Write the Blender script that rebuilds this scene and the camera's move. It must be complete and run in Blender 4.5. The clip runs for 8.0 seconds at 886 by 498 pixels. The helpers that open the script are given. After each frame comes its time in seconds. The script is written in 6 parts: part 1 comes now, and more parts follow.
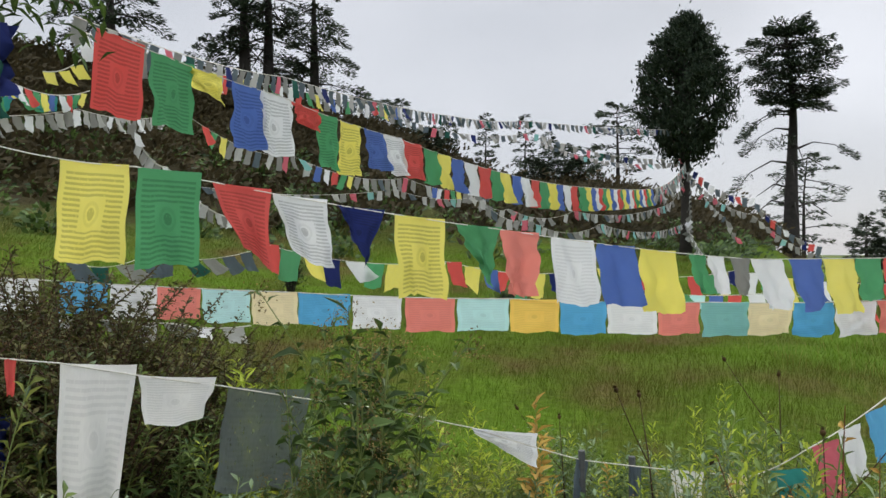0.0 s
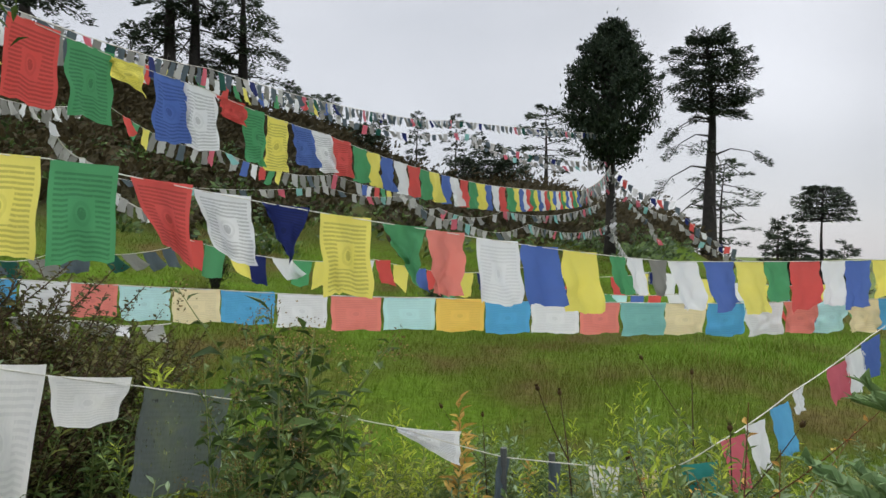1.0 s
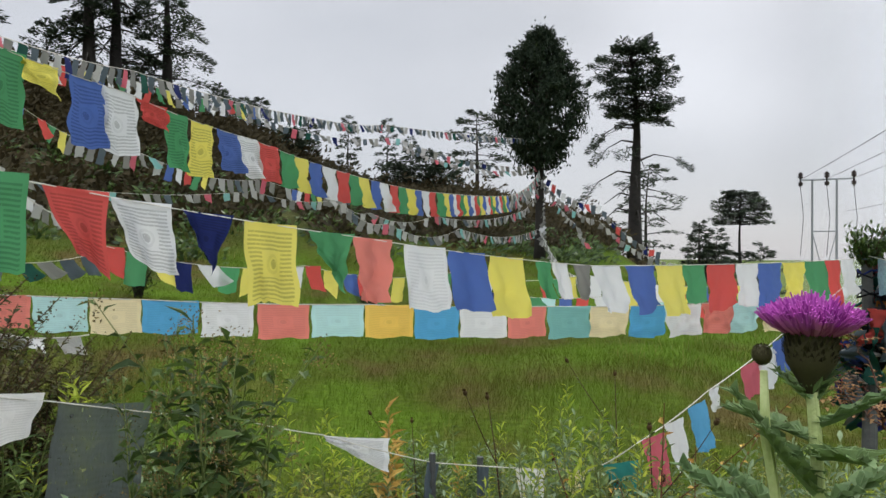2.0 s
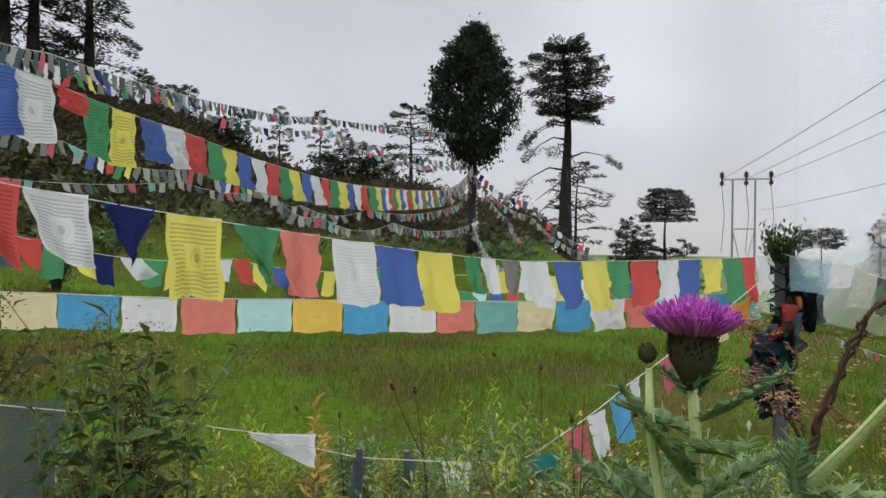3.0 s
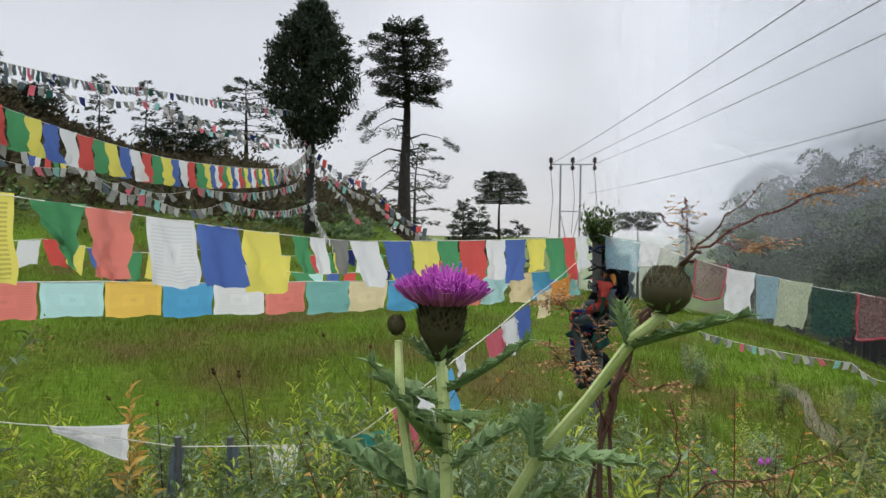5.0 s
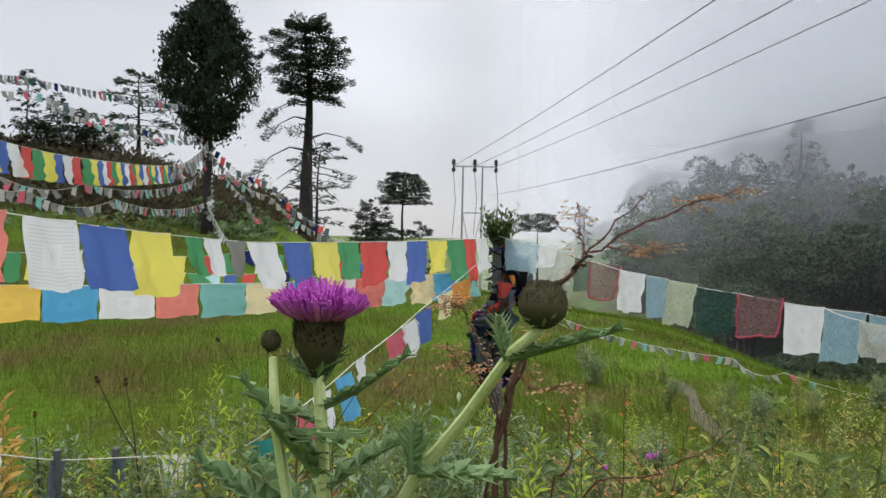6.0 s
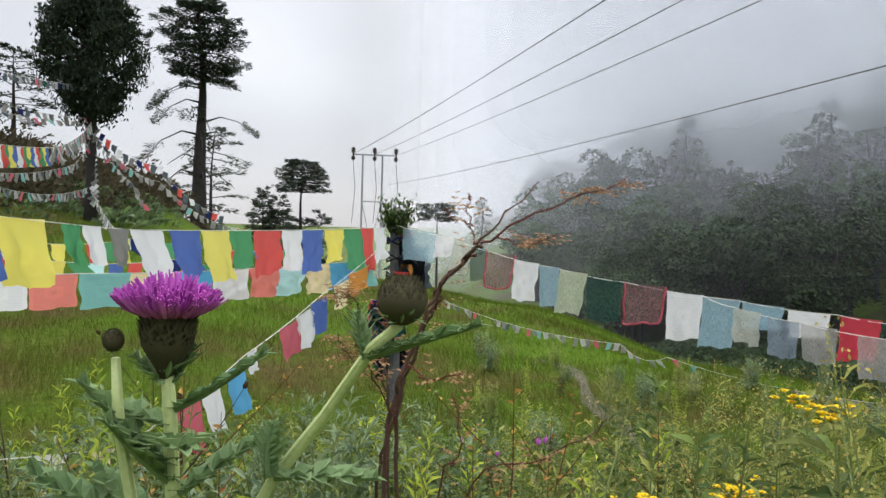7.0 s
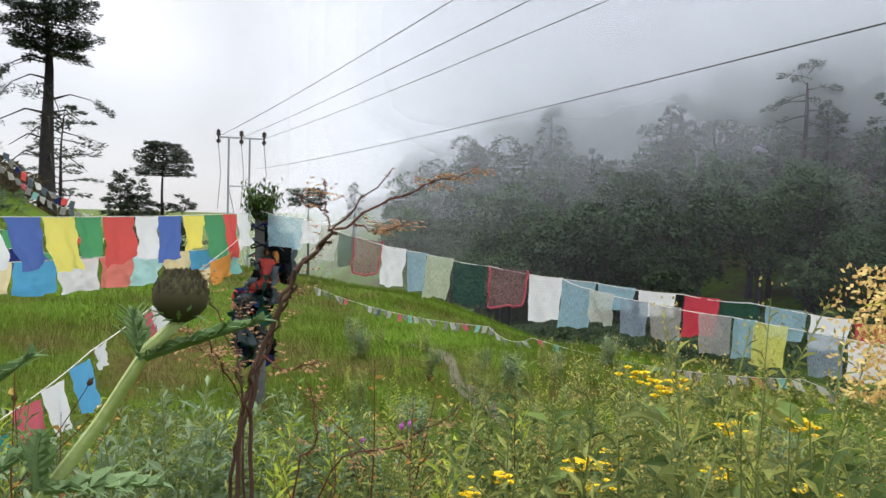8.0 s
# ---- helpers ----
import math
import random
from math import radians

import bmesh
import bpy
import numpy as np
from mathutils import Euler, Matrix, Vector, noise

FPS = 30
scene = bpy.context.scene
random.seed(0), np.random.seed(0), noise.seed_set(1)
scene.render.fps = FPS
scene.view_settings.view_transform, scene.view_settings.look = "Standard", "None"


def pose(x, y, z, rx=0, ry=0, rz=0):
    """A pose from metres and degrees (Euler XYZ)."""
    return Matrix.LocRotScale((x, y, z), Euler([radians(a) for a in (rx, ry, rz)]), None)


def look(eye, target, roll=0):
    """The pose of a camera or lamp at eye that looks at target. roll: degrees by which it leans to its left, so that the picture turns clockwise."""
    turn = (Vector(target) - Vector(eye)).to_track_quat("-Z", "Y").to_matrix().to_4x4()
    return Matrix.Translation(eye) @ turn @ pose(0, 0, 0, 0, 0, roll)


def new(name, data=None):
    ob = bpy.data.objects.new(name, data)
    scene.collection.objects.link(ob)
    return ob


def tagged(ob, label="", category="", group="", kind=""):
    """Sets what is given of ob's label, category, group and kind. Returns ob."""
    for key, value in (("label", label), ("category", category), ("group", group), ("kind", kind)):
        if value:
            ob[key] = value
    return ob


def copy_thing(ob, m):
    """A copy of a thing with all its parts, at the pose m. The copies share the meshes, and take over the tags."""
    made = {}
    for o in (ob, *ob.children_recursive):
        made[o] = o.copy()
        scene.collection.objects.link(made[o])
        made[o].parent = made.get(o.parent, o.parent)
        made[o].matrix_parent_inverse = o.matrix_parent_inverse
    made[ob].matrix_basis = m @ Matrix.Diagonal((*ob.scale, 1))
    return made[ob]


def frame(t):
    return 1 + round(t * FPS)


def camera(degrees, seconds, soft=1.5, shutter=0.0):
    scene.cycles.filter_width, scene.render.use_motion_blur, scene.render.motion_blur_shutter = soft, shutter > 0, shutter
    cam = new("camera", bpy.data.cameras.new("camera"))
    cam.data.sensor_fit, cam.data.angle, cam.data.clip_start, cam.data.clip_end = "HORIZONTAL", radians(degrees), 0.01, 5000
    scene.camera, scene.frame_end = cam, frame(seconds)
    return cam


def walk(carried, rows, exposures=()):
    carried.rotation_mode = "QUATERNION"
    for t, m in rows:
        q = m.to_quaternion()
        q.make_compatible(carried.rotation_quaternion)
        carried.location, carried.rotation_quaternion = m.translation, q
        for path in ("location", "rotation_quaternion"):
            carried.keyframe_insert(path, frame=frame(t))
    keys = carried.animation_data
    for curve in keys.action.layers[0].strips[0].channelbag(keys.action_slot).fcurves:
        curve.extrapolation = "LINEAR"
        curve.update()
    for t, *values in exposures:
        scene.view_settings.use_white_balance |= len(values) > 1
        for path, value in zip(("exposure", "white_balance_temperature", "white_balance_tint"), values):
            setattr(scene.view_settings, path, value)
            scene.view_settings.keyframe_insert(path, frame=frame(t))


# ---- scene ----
cam = camera(61.72, 8.0, soft=1.5)

PATH = [
    (0.0, pose(0.0000, 0.0000, 1.6000, 90.12, -0.04, -0.00)),
    (0.5, pose(0.0067, -0.0050, 1.6022, 90.07, -0.37, -2.58)),
    (1.0, pose(0.0139, -0.0109, 1.6056, 90.00, -0.78, -5.41)),
    (1.5, pose(0.0225, -0.0175, 1.6105, 90.35, -0.42, -7.95)),
    (3.0, pose(0.0475, -0.0347, 1.6190, 89.98, -0.81, -15.77)),
    (3.5, pose(0.0552, -0.0369, 1.6195, 89.71, -0.69, -17.80)),
    (4.0, pose(0.0702, -0.0404, 1.6194, 89.78, -0.39, -20.07)),
    (4.5, pose(0.0820, -0.0367, 1.6162, 89.19, -0.65, -23.42)),
    (5.0, pose(0.0988, -0.0375, 1.6139, 88.68, -0.98, -28.07)),
    (6.5, pose(0.1220, -0.0346, 1.6224, 88.79, -1.49, -39.07)),
    (7.0, pose(0.1359, -0.0382, 1.6225, 88.24, -1.79, -43.24)),
    (7.5, pose(0.1503, -0.0459, 1.6229, 87.77, -2.03, -47.93)),
    (8.0, pose(0.1676, -0.0587, 1.6257, 87.41, -1.71, -53.05)),
]
walk(cam, PATH, exposures=[(0.0, 0.30), (1.5, 0.28), (3.5, 0.12), (4.0, 0.28), (5.0, 0.32), (6.5, 0.36), (8.0, 0.60)])

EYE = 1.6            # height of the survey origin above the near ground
rng = random.Random(11)
nrg = np.random.default_rng(7)

# ---- overcast sky with the sun behind the cloud ----
SUN_BEARING, SUN_HEIGHT = 32.0, 34.0
world = bpy.data.worlds.new("overcast")
scene.world = world
world.use_nodes = True
wn, wl = world.node_tree.nodes, world.node_tree.links
wn.clear()
wout, wbg = wn.new("ShaderNodeOutputWorld"), wn.new("ShaderNodeBackground")
sky = wn.new("ShaderNodeTexSky")
sky.sky_type, sky.sun_disc = "NISHITA", False
sky.sun_elevation, sky.sun_rotation = radians(SUN_HEIGHT), radians(SUN_BEARING)
wcoord = wn.new("ShaderNodeTexCoord")
wmap = wn.new("ShaderNodeMapping")
wmap.inputs["Scale"].default_value = (1.0, 1.0, 2.6)
wnoise = wn.new("ShaderNodeTexNoise")
wnoise.inputs["Scale"].default_value, wnoise.inputs["Detail"].default_value = 1.7, 6.0
wnoise.inputs["Roughness"].default_value = 0.5
wramp = wn.new("ShaderNodeValToRGB")
wramp.color_ramp.elements[0].position, wramp.color_ramp.elements[0].color = 0.3, (0.43, 0.455, 0.505, 1)
wramp.color_ramp.elements[1].position, wramp.color_ramp.elements[1].color = 0.7, (0.62, 0.64, 0.69, 1)
wdot = wn.new("ShaderNodeVectorMath")
wdot.operation = "DOT_PRODUCT"
sb, sh = radians(34), radians(18)
wdot.inputs[1].default_value = (math.sin(sb) * math.cos(sh), math.cos(sb) * math.cos(sh), math.sin(sh))
wglow = wn.new("ShaderNodeMapRange")
wglow.interpolation_type = "SMOOTHSTEP"
for key, value in (("From Min", 0.972), ("From Max", 1.0), ("To Min", 9.0), ("To Max", 11.0)):
    wglow.inputs[key].default_value = value
wcloud = wn.new("ShaderNodeVectorMath")
wcloud.operation = "SCALE"
# an overcast sky is brightest overhead
wsep, wzen, wmul = wn.new("ShaderNodeSeparateXYZ"), wn.new("ShaderNodeMapRange"), wn.new("ShaderNodeMath")
wzen.interpolation_type = "SMOOTHSTEP"
for key, value in (("From Min", 0.34), ("From Max", 0.95), ("To Min", 1.0), ("To Max", 5.8)):
    wzen.inputs[key].default_value = value
wmul.operation = "MULTIPLY"
# heavier cloud over the valley
wdark, wdeep, wmul2 = wn.new("ShaderNodeVectorMath"), wn.new("ShaderNodeMapRange"), wn.new("ShaderNodeMath")
wdark.operation, wmul2.operation = "DOT_PRODUCT", "MULTIPLY"
wdark.inputs[1].default_value = (math.sin(radians(63)) * 0.97, math.cos(radians(63)) * 0.97, 0.24)
wdeep.interpolation_type = "SMOOTHSTEP"
for key, value in (("From Min", 0.84), ("From Max", 0.97), ("To Min", 1.0), ("To Max", 0.62)):
    wdeep.inputs[key].default_value = value
wmix = wn.new("ShaderNodeMix")
wmix.data_type = "RGBA"
wmix.inputs["Factor"].default_value = 0.94
wbg.inputs["Strength"].default_value = 0.1
wl.new(wcoord.outputs["Generated"], wmap.inputs["Vector"])
wl.new(wmap.outputs["Vector"], wnoise.inputs["Vector"])
wl.new(wnoise.outputs["Fac"], wramp.inputs["Fac"])
wl.new(wcoord.outputs["Generated"], wdot.inputs[0])
wl.new(wdot.outputs["Value"], wglow.inputs["Value"])
wl.new(wramp.outputs["Color"], wcloud.inputs[0])
wl.new(wcoord.outputs["Generated"], wsep.inputs["Vector"])
wl.new(wsep.outputs["Z"], wzen.inputs["Value"])
wl.new(wglow.outputs["Result"], wmul.inputs[0])
wl.new(wzen.outputs["Result"], wmul.inputs[1])
wl.new(wcoord.outputs["Generated"], wdark.inputs[0])
wl.new(wdark.outputs["Value"], wdeep.inputs["Value"])
wl.new(wmul.outputs["Value"], wmul2.inputs[0])
wl.new(wdeep.outputs["Result"], wmul2.inputs[1])
wl.new(wmul2.outputs["Value"], wcloud.inputs["Scale"])
wl.new(sky.outputs["Color"], wmix.inputs["A"])
wl.new(wcloud.outputs["Vector"], wmix.inputs["B"])
wl.new(wmix.outputs["Result"], wbg.inputs["Color"])
wl.new(wbg.outputs["Background"], wout.inputs["Surface"])

sun = new("sun", bpy.data.lights.new("sun", "SUN"))
sun.data.energy, sun.data.angle, sun.data.color = 1.3, radians(25), (1.0, 0.965, 0.91)
sb, sh = radians(SUN_BEARING), radians(SUN_HEIGHT)
sun.matrix_world = look((math.sin(sb) * math.cos(sh) * 90, math.cos(sb) * math.cos(sh) * 90, math.sin(sh) * 90), (0, 0, 0))


# ---- plan helpers: bearing in degrees clockwise from the y axis, distance on the plan ----
def at(bearing, dist, z=0.0):
    b = radians(bearing)
    return Vector((math.sin(b) * dist, math.cos(b) * dist, z))


def spot(bearing, rise, dist):
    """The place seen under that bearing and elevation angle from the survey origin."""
    return at(bearing, dist, EYE + dist * math.tan(radians(rise)))


class Shape:
    """Collects vertices, faces and texture coordinates of one mesh."""

    def __init__(self):
        self.v, self.f, self.uv = [], [], []

    def add(self, verts, faces, uv=None):
        n = len(self.v)
        self.v += [tuple(p) for p in verts]
        self.f += [tuple(i + n for i in f) for f in faces]
        self.uv += list(uv) if uv else [(0.0, 0.0)] * len(verts)

    def tube(self, pts, radii, sides=6, cap=True):
        pts = [Vector(p) for p in pts]
        if not isinstance(radii, (list, tuple)):
            radii = [radii] * len(pts)
        verts, faces = [], []
        side = Vector((0.31, 0.83, 0.47))
        for i, p in enumerate(pts):
            way = (pts[min(i + 1, len(pts) - 1)] - pts[max(i - 1, 0)]).normalized()
            side = (side - way * side.dot(way))
            side = side.normalized() if side.length > 1e-4 else way.orthogonal().normalized()
            up = way.cross(side)
            for k in range(sides):
                a = 2 * math.pi * k / sides
                verts.append(p + (side * math.cos(a) + up * math.sin(a)) * radii[i])
        for i in range(len(pts) - 1):
            for k in range(sides):
                a, b = i * sides + k, i * sides + (k + 1) % sides
                faces.append((a, b, b + sides, a + sides))
        if cap:
            faces += [tuple(range(sides))[::-1], tuple(range(len(verts) - sides, len(verts)))]
        self.add(verts, faces)

    def leaf(self, base, way, length, width, normal=None, bend=0.15, fold=0.25):
        """A pointed leaf, folded along its midrib and bent down towards the tip."""
        base, way = Vector(base), Vector(way).normalized()
        normal = Vector(normal) if normal is not None else Vector((0, 0, 1))
        side = way.cross(normal)
        side = side.normalized() if side.length > 1e-3 else way.orthogonal().normalized()
        up = side.cross(way)
        m = base + way * length * 0.45 + up * length * 0.02
        tip = base + way * length - up * length * bend
        w, lift = side * width * 0.5, up * width * fold
        q = base + way * length * 0.75 - up * length * bend * 0.4
        self.add([base, m + w + lift, m, m - w + lift, q + w * 0.62 + lift * 0.5, q - w * 0.62 + lift * 0.5, tip],
                 [(0, 2, 1), (0, 3, 2), (1, 2, 6, 4), (3, 5, 6, 2)])

    def blade(self, base, way, length, width, side):
        """A plain four-cornered spray, the smallest piece of foliage."""
        base, way, side = Vector(base), Vector(way), Vector(side)
        self.add([base, base + way * length * 0.55 + side * width * 0.5, base + way * length,
                  base + way * length * 0.45 - side * width * 0.5], [(0, 1, 2, 3)])

    def mesh(self, name, material, smooth=False):
        me = bpy.data.meshes.new(name)
        me.from_pydata(self.v, [], self.f)
        layer = me.uv_layers.new(name="UVMap")
        idx = np.empty(len(me.loops), dtype=np.int32)
        me.loops.foreach_get("vertex_index", idx)
        layer.data.foreach_set("uv", np.asarray(self.uv, dtype=np.float32)[idx].ravel())
        me.materials.append(material)
        if smooth:
            me.polygons.foreach_set("use_smooth", [True] * len(me.polygons))
        me.update()
        return me


def part(name, shape, material, parent, label="", smooth=False):
    ob = new(name, shape.mesh(name, material, smooth))
    ob.parent = parent
    return tagged(ob, label)


def thing(name, place, label, category, group="", turn=0.0):
    ob = new(name)
    ob.empty_display_size = 0.1
    ob.matrix_basis = Matrix.Translation(place) @ Matrix.Rotation(turn, 4, "Z")
    return tagged(ob, label, category, group)


# ---- materials ----
def nodes_of(name):
    m = bpy.data.materials.new(name)
    m.use_nodes = True
    return m, m.node_tree.nodes, m.node_tree.links, m.node_tree.nodes["Principled BSDF"]


def varied(name, dark, light, scale=3.0, rough=0.85, thin=0.0, island=0.6, bump=0.0, detail=5.0, fine=None, bump_scale=40.0):
    """A surface between two base colours: broad noise, fine noise and, for loose pieces, a random value for each."""
    m, n, l, bsdf = nodes_of(name)
    coord = n.new("ShaderNodeTexCoord")
    noise_a = n.new("ShaderNodeTexNoise")
    noise_a.inputs["Scale"].default_value, noise_a.inputs["Detail"].default_value = scale, detail
    noise_b = n.new("ShaderNodeTexNoise")
    noise_b.inputs["Scale"].default_value = fine or scale * 14
    geo, info = n.new("ShaderNodeNewGeometry"), n.new("ShaderNodeObjectInfo")
    mix_n = n.new("ShaderNodeMix")
    mix_n.inputs["Factor"].default_value = 0.4
    mix_i = n.new("ShaderNodeMix")
    mix_i.inputs["Factor"].default_value = island
    mix_o = n.new("ShaderNodeMix")
    mix_o.inputs["Factor"].default_value = 0.2
    ramp = n.new("ShaderNodeValToRGB")
    ramp.color_ramp.elements[0].position, ramp.color_ramp.elements[0].color = 0.25, (*dark, 1)
    ramp.color_ramp.elements[1].position, ramp.color_ramp.elements[1].color = 0.75, (*light, 1)
    l.new(coord.outputs["Object"], noise_a.inputs["Vector"])
    l.new(coord.outputs["Object"], noise_b.inputs["Vector"])
    l.new(noise_a.outputs["Fac"], mix_n.inputs["A"])
    l.new(noise_b.outputs["Fac"], mix_n.inputs["B"])
    l.new(mix_n.outputs["Result"], mix_i.inputs["A"])
    l.new(geo.outputs["Random Per Island"], mix_i.inputs["B"])
    l.new(mix_i.outputs["Result"], mix_o.inputs["A"])
    l.new(info.outputs["Random"], mix_o.inputs["B"])
    l.new(mix_o.outputs["Result"], ramp.inputs["Fac"])
    l.new(ramp.outputs["Color"], bsdf.inputs["Base Color"])
    bsdf.inputs["Roughness"].default_value = rough
    bsdf.inputs["Specular IOR Level"].default_value = 0.16
    if bump:
        noise_c = n.new("ShaderNodeTexNoise")
        noise_c.inputs["Scale"].default_value = bump_scale
        b = n.new("ShaderNodeBump")
        b.inputs["Strength"].default_value, b.inputs["Distance"].default_value = 0.6, bump
        l.new(coord.outputs["Object"], noise_c.inputs["Vector"])
        l.new(noise_c.outputs["Fac"], b.inputs["Height"])
        l.new(b.outputs["Normal"], bsdf.inputs["Normal"])
    if thin:
        tr, mx = n.new("ShaderNodeBsdfTranslucent"), n.new("ShaderNodeMixShader")
        mx.inputs["Fac"].default_value = thin
        l.new(ramp.outputs["Color"], tr.inputs["Color"])
        l.new(bsdf.outputs["BSDF"], mx.inputs[1])
        l.new(tr.outputs["BSDF"], mx.inputs[2])
        l.new(mx.outputs["Shader"], n["Material Output"].inputs["Surface"])
    return m


def cloth(name, colour, printed=0.0, sheer=0.0, worn=0.25):
    """Thin cotton: light comes through it, rows of faint block print and a framed emblem where it is printed."""
    m, n, l, bsdf = nodes_of(name)
    uv, coord = n.new("ShaderNodeUVMap"), n.new("ShaderNodeTexCoord")
    uv.uv_map = "UVMap"
    sep = n.new("ShaderNodeSeparateXYZ")
    l.new(uv.outputs["UV"], sep.inputs["Vector"])

    def calc(op, a, b=0.0, c=0.0):
        q = n.new("ShaderNodeMath")
        q.operation = op
        for i, x in enumerate((a, b, c)):
            if isinstance(x, (int, float)):
                q.inputs[i].default_value = x
            else:
                l.new(x, q.inputs[i])
        return q.outputs["Value"]

    u, v = sep.outputs["X"], sep.outputs["Y"]
    rows = calc("GREATER_THAN", calc("FRACT", calc("MULTIPLY", v, 19.0)), 0.5)
    stretch = n.new("ShaderNodeMapping")
    stretch.inputs["Scale"].default_value = (46.0, 19.0, 1.0)
    l.new(uv.outputs["UV"], stretch.inputs["Vector"])
    marks = n.new("ShaderNodeTexNoise")
    marks.inputs["Scale"].default_value = 1.0
    l.new(stretch.outputs["Vector"], marks.inputs["Vector"])
    broken = calc("GREATER_THAN", marks.outputs["Fac"], 0.34)
    du, dv = calc("ABSOLUTE", calc("SUBTRACT", u, 0.5)), calc("ABSOLUTE", calc("SUBTRACT", v, 0.48))
    inside = calc("MULTIPLY", calc("LESS_THAN", du, 0.42), calc("LESS_THAN", dv, 0.44))
    ring = calc("MAXIMUM", calc("DIVIDE", du, 0.17), calc("DIVIDE", dv, 0.15))
    around = calc("GREATER_THAN", ring, 1.15)
    oval = calc("SQRT", calc("ADD", calc("POWER", calc("DIVIDE", du, 0.13), 2.0), calc("POWER", calc("DIVIDE", dv, 0.13), 2.0)))
    emblem = calc("MULTIPLY", calc("LESS_THAN", calc("ABSOLUTE", calc("SUBTRACT", oval, 0.85)), 0.16), 1.0)
    core = calc("MULTIPLY", calc("LESS_THAN", oval, 0.5), broken)
    emblem = calc("MULTIPLY", emblem, calc("MULTIPLY", marks.outputs["Fac"], 0.6))
    text = calc("MULTIPLY", calc("MULTIPLY", rows, broken), calc("MULTIPLY", inside, around))
    ink = calc("MULTIPLY", calc("MAXIMUM", calc("MAXIMUM", text, emblem), core), printed)
    stain = n.new("ShaderNodeTexNoise")
    stain.inputs["Scale"].default_value, stain.inputs["Detail"].default_value = 9.0, 6.0
    l.new(coord.outputs["Object"], stain.inputs["Vector"])
    info = n.new("ShaderNodeObjectInfo")
    tone = n.new("ShaderNodeMix")
    tone.data_type = "RGBA"
    tone.inputs["A"].default_value = (*colour, 1)
    grey = sum(colour) / 3
    tone.inputs["B"].default_value = (*[0.55 * c + 0.3 * grey for c in colour], 1)
    l.new(calc("MULTIPLY", calc("ADD", calc("MULTIPLY", stain.outputs["Fac"], 1.0), calc("MULTIPLY", info.outputs["Random"], 0.5)), worn * 1.6), tone.inputs["Factor"])
    inked = n.new("ShaderNodeMix")
    inked.data_type = "RGBA"
    inked.inputs["B"].default_value = (*[0.22 * c + 0.01 for c in colour], 1)
    l.new(tone.outputs["Result"], inked.inputs["A"])
    l.new(ink, inked.inputs["Factor"])
    weave = n.new("ShaderNodeTexNoise")
    weave.inputs["Scale"].default_value = 260.0
    l.new(coord.outputs["Object"], weave.inputs["Vector"])
    creases = n.new("ShaderNodeTexNoise")
    creases.inputs["Scale"].default_value, creases.inputs["Detail"].default_value = 16.0, 4.0
    l.new(coord.outputs["Object"], creases.inputs["Vector"])
    b = n.new("ShaderNodeBump")
    b.inputs["Strength"].default_value, b.inputs["Distance"].default_value = 0.5, 0.012
    l.new(calc("ADD", creases.outputs["Fac"], calc("MULTIPLY", weave.outputs["Fac"], 0.12)), b.inputs["Height"])
    l.new(b.outputs["Normal"], bsdf.inputs["Normal"])
    l.new(inked.outputs["Result"], bsdf.inputs["Base Color"])
    bsdf.inputs["Roughness"].default_value = 0.9
    bsdf.inputs["Specular IOR Level"].default_value = 0.15
    tr, mx = n.new("ShaderNodeBsdfTranslucent"), n.new("ShaderNodeMixShader")
    mx.inputs["Fac"].default_value = 0.45
    l.new(inked.outputs["Result"], tr.inputs["Color"])
    l.new(bsdf.outputs["BSDF"], mx.inputs[1])
    l.new(tr.outputs["BSDF"], mx.inputs[2])
    last = mx.outputs["Shader"]
    if sheer:
        clear, mz = n.new("ShaderNodeBsdfTransparent"), n.new("ShaderNodeMixShader")
        threads, pull = n.new("ShaderNodeTexNoise"), n.new("ShaderNodeMapping")
        pull.inputs["Scale"].default_value = (9.0, 2.2, 1.0)
        threads.inputs["Detail"].default_value = 4.0
        l.new(uv.outputs["UV"], pull.inputs["Vector"])
        l.new(pull.outputs["Vector"], threads.inputs["Vector"])
        l.new(calc("MULTIPLY", calc("ADD", calc("MULTIPLY", calc("SUBTRACT", threads.outputs["Fac"], 0.5), 2.4), 1.0), sheer), mz.inputs["Fac"])
        l.new(last, mz.inputs[1])
        l.new(clear.outputs["BSDF"], mz.inputs[2])
        last = mz.outputs["Shader"]
    l.new(last, n["Material Output"].inputs["Surface"])
    return m


CLOTH = {
    "red": (0.72, 0.085, 0.07), "green": (0.085, 0.34, 0.14), "yellow": (0.86, 0.75, 0.12), "blue": (0.085, 0.16, 0.47),
    "white": (0.80, 0.80, 0.80), "navy": (0.018, 0.028, 0.14), "coral": (0.82, 0.24, 0.19), "aqua": (0.50, 0.78, 0.76),
    "cream": (0.85, 0.72, 0.42), "sky": (0.10, 0.40, 0.68), "amber": (0.90, 0.58, 0.11), "faded": (0.25, 0.245, 0.22), "bleached": (0.46, 0.45, 0.42),
    "teal": (0.03, 0.27, 0.24), "slate": (0.10, 0.13, 0.15), "rose": (0.62, 0.12, 0.16), "orange": (0.85, 0.32, 0.03),
    "seaglass": (0.22, 0.50, 0.46), "pine": (0.02, 0.10, 0.075), "brown": (0.20, 0.10, 0.09), "black": (0.012, 0.013, 0.016), "yellowed": (0.62, 0.66, 0.40),
}
COTTON = {k: cloth("cotton_" + k, c) for k, c in CLOTH.items()}
PRINT = {k: cloth("printed_cotton_" + k, CLOTH[k], 0.42) for k in ("red", "green", "yellow", "blue", "white", "navy")}
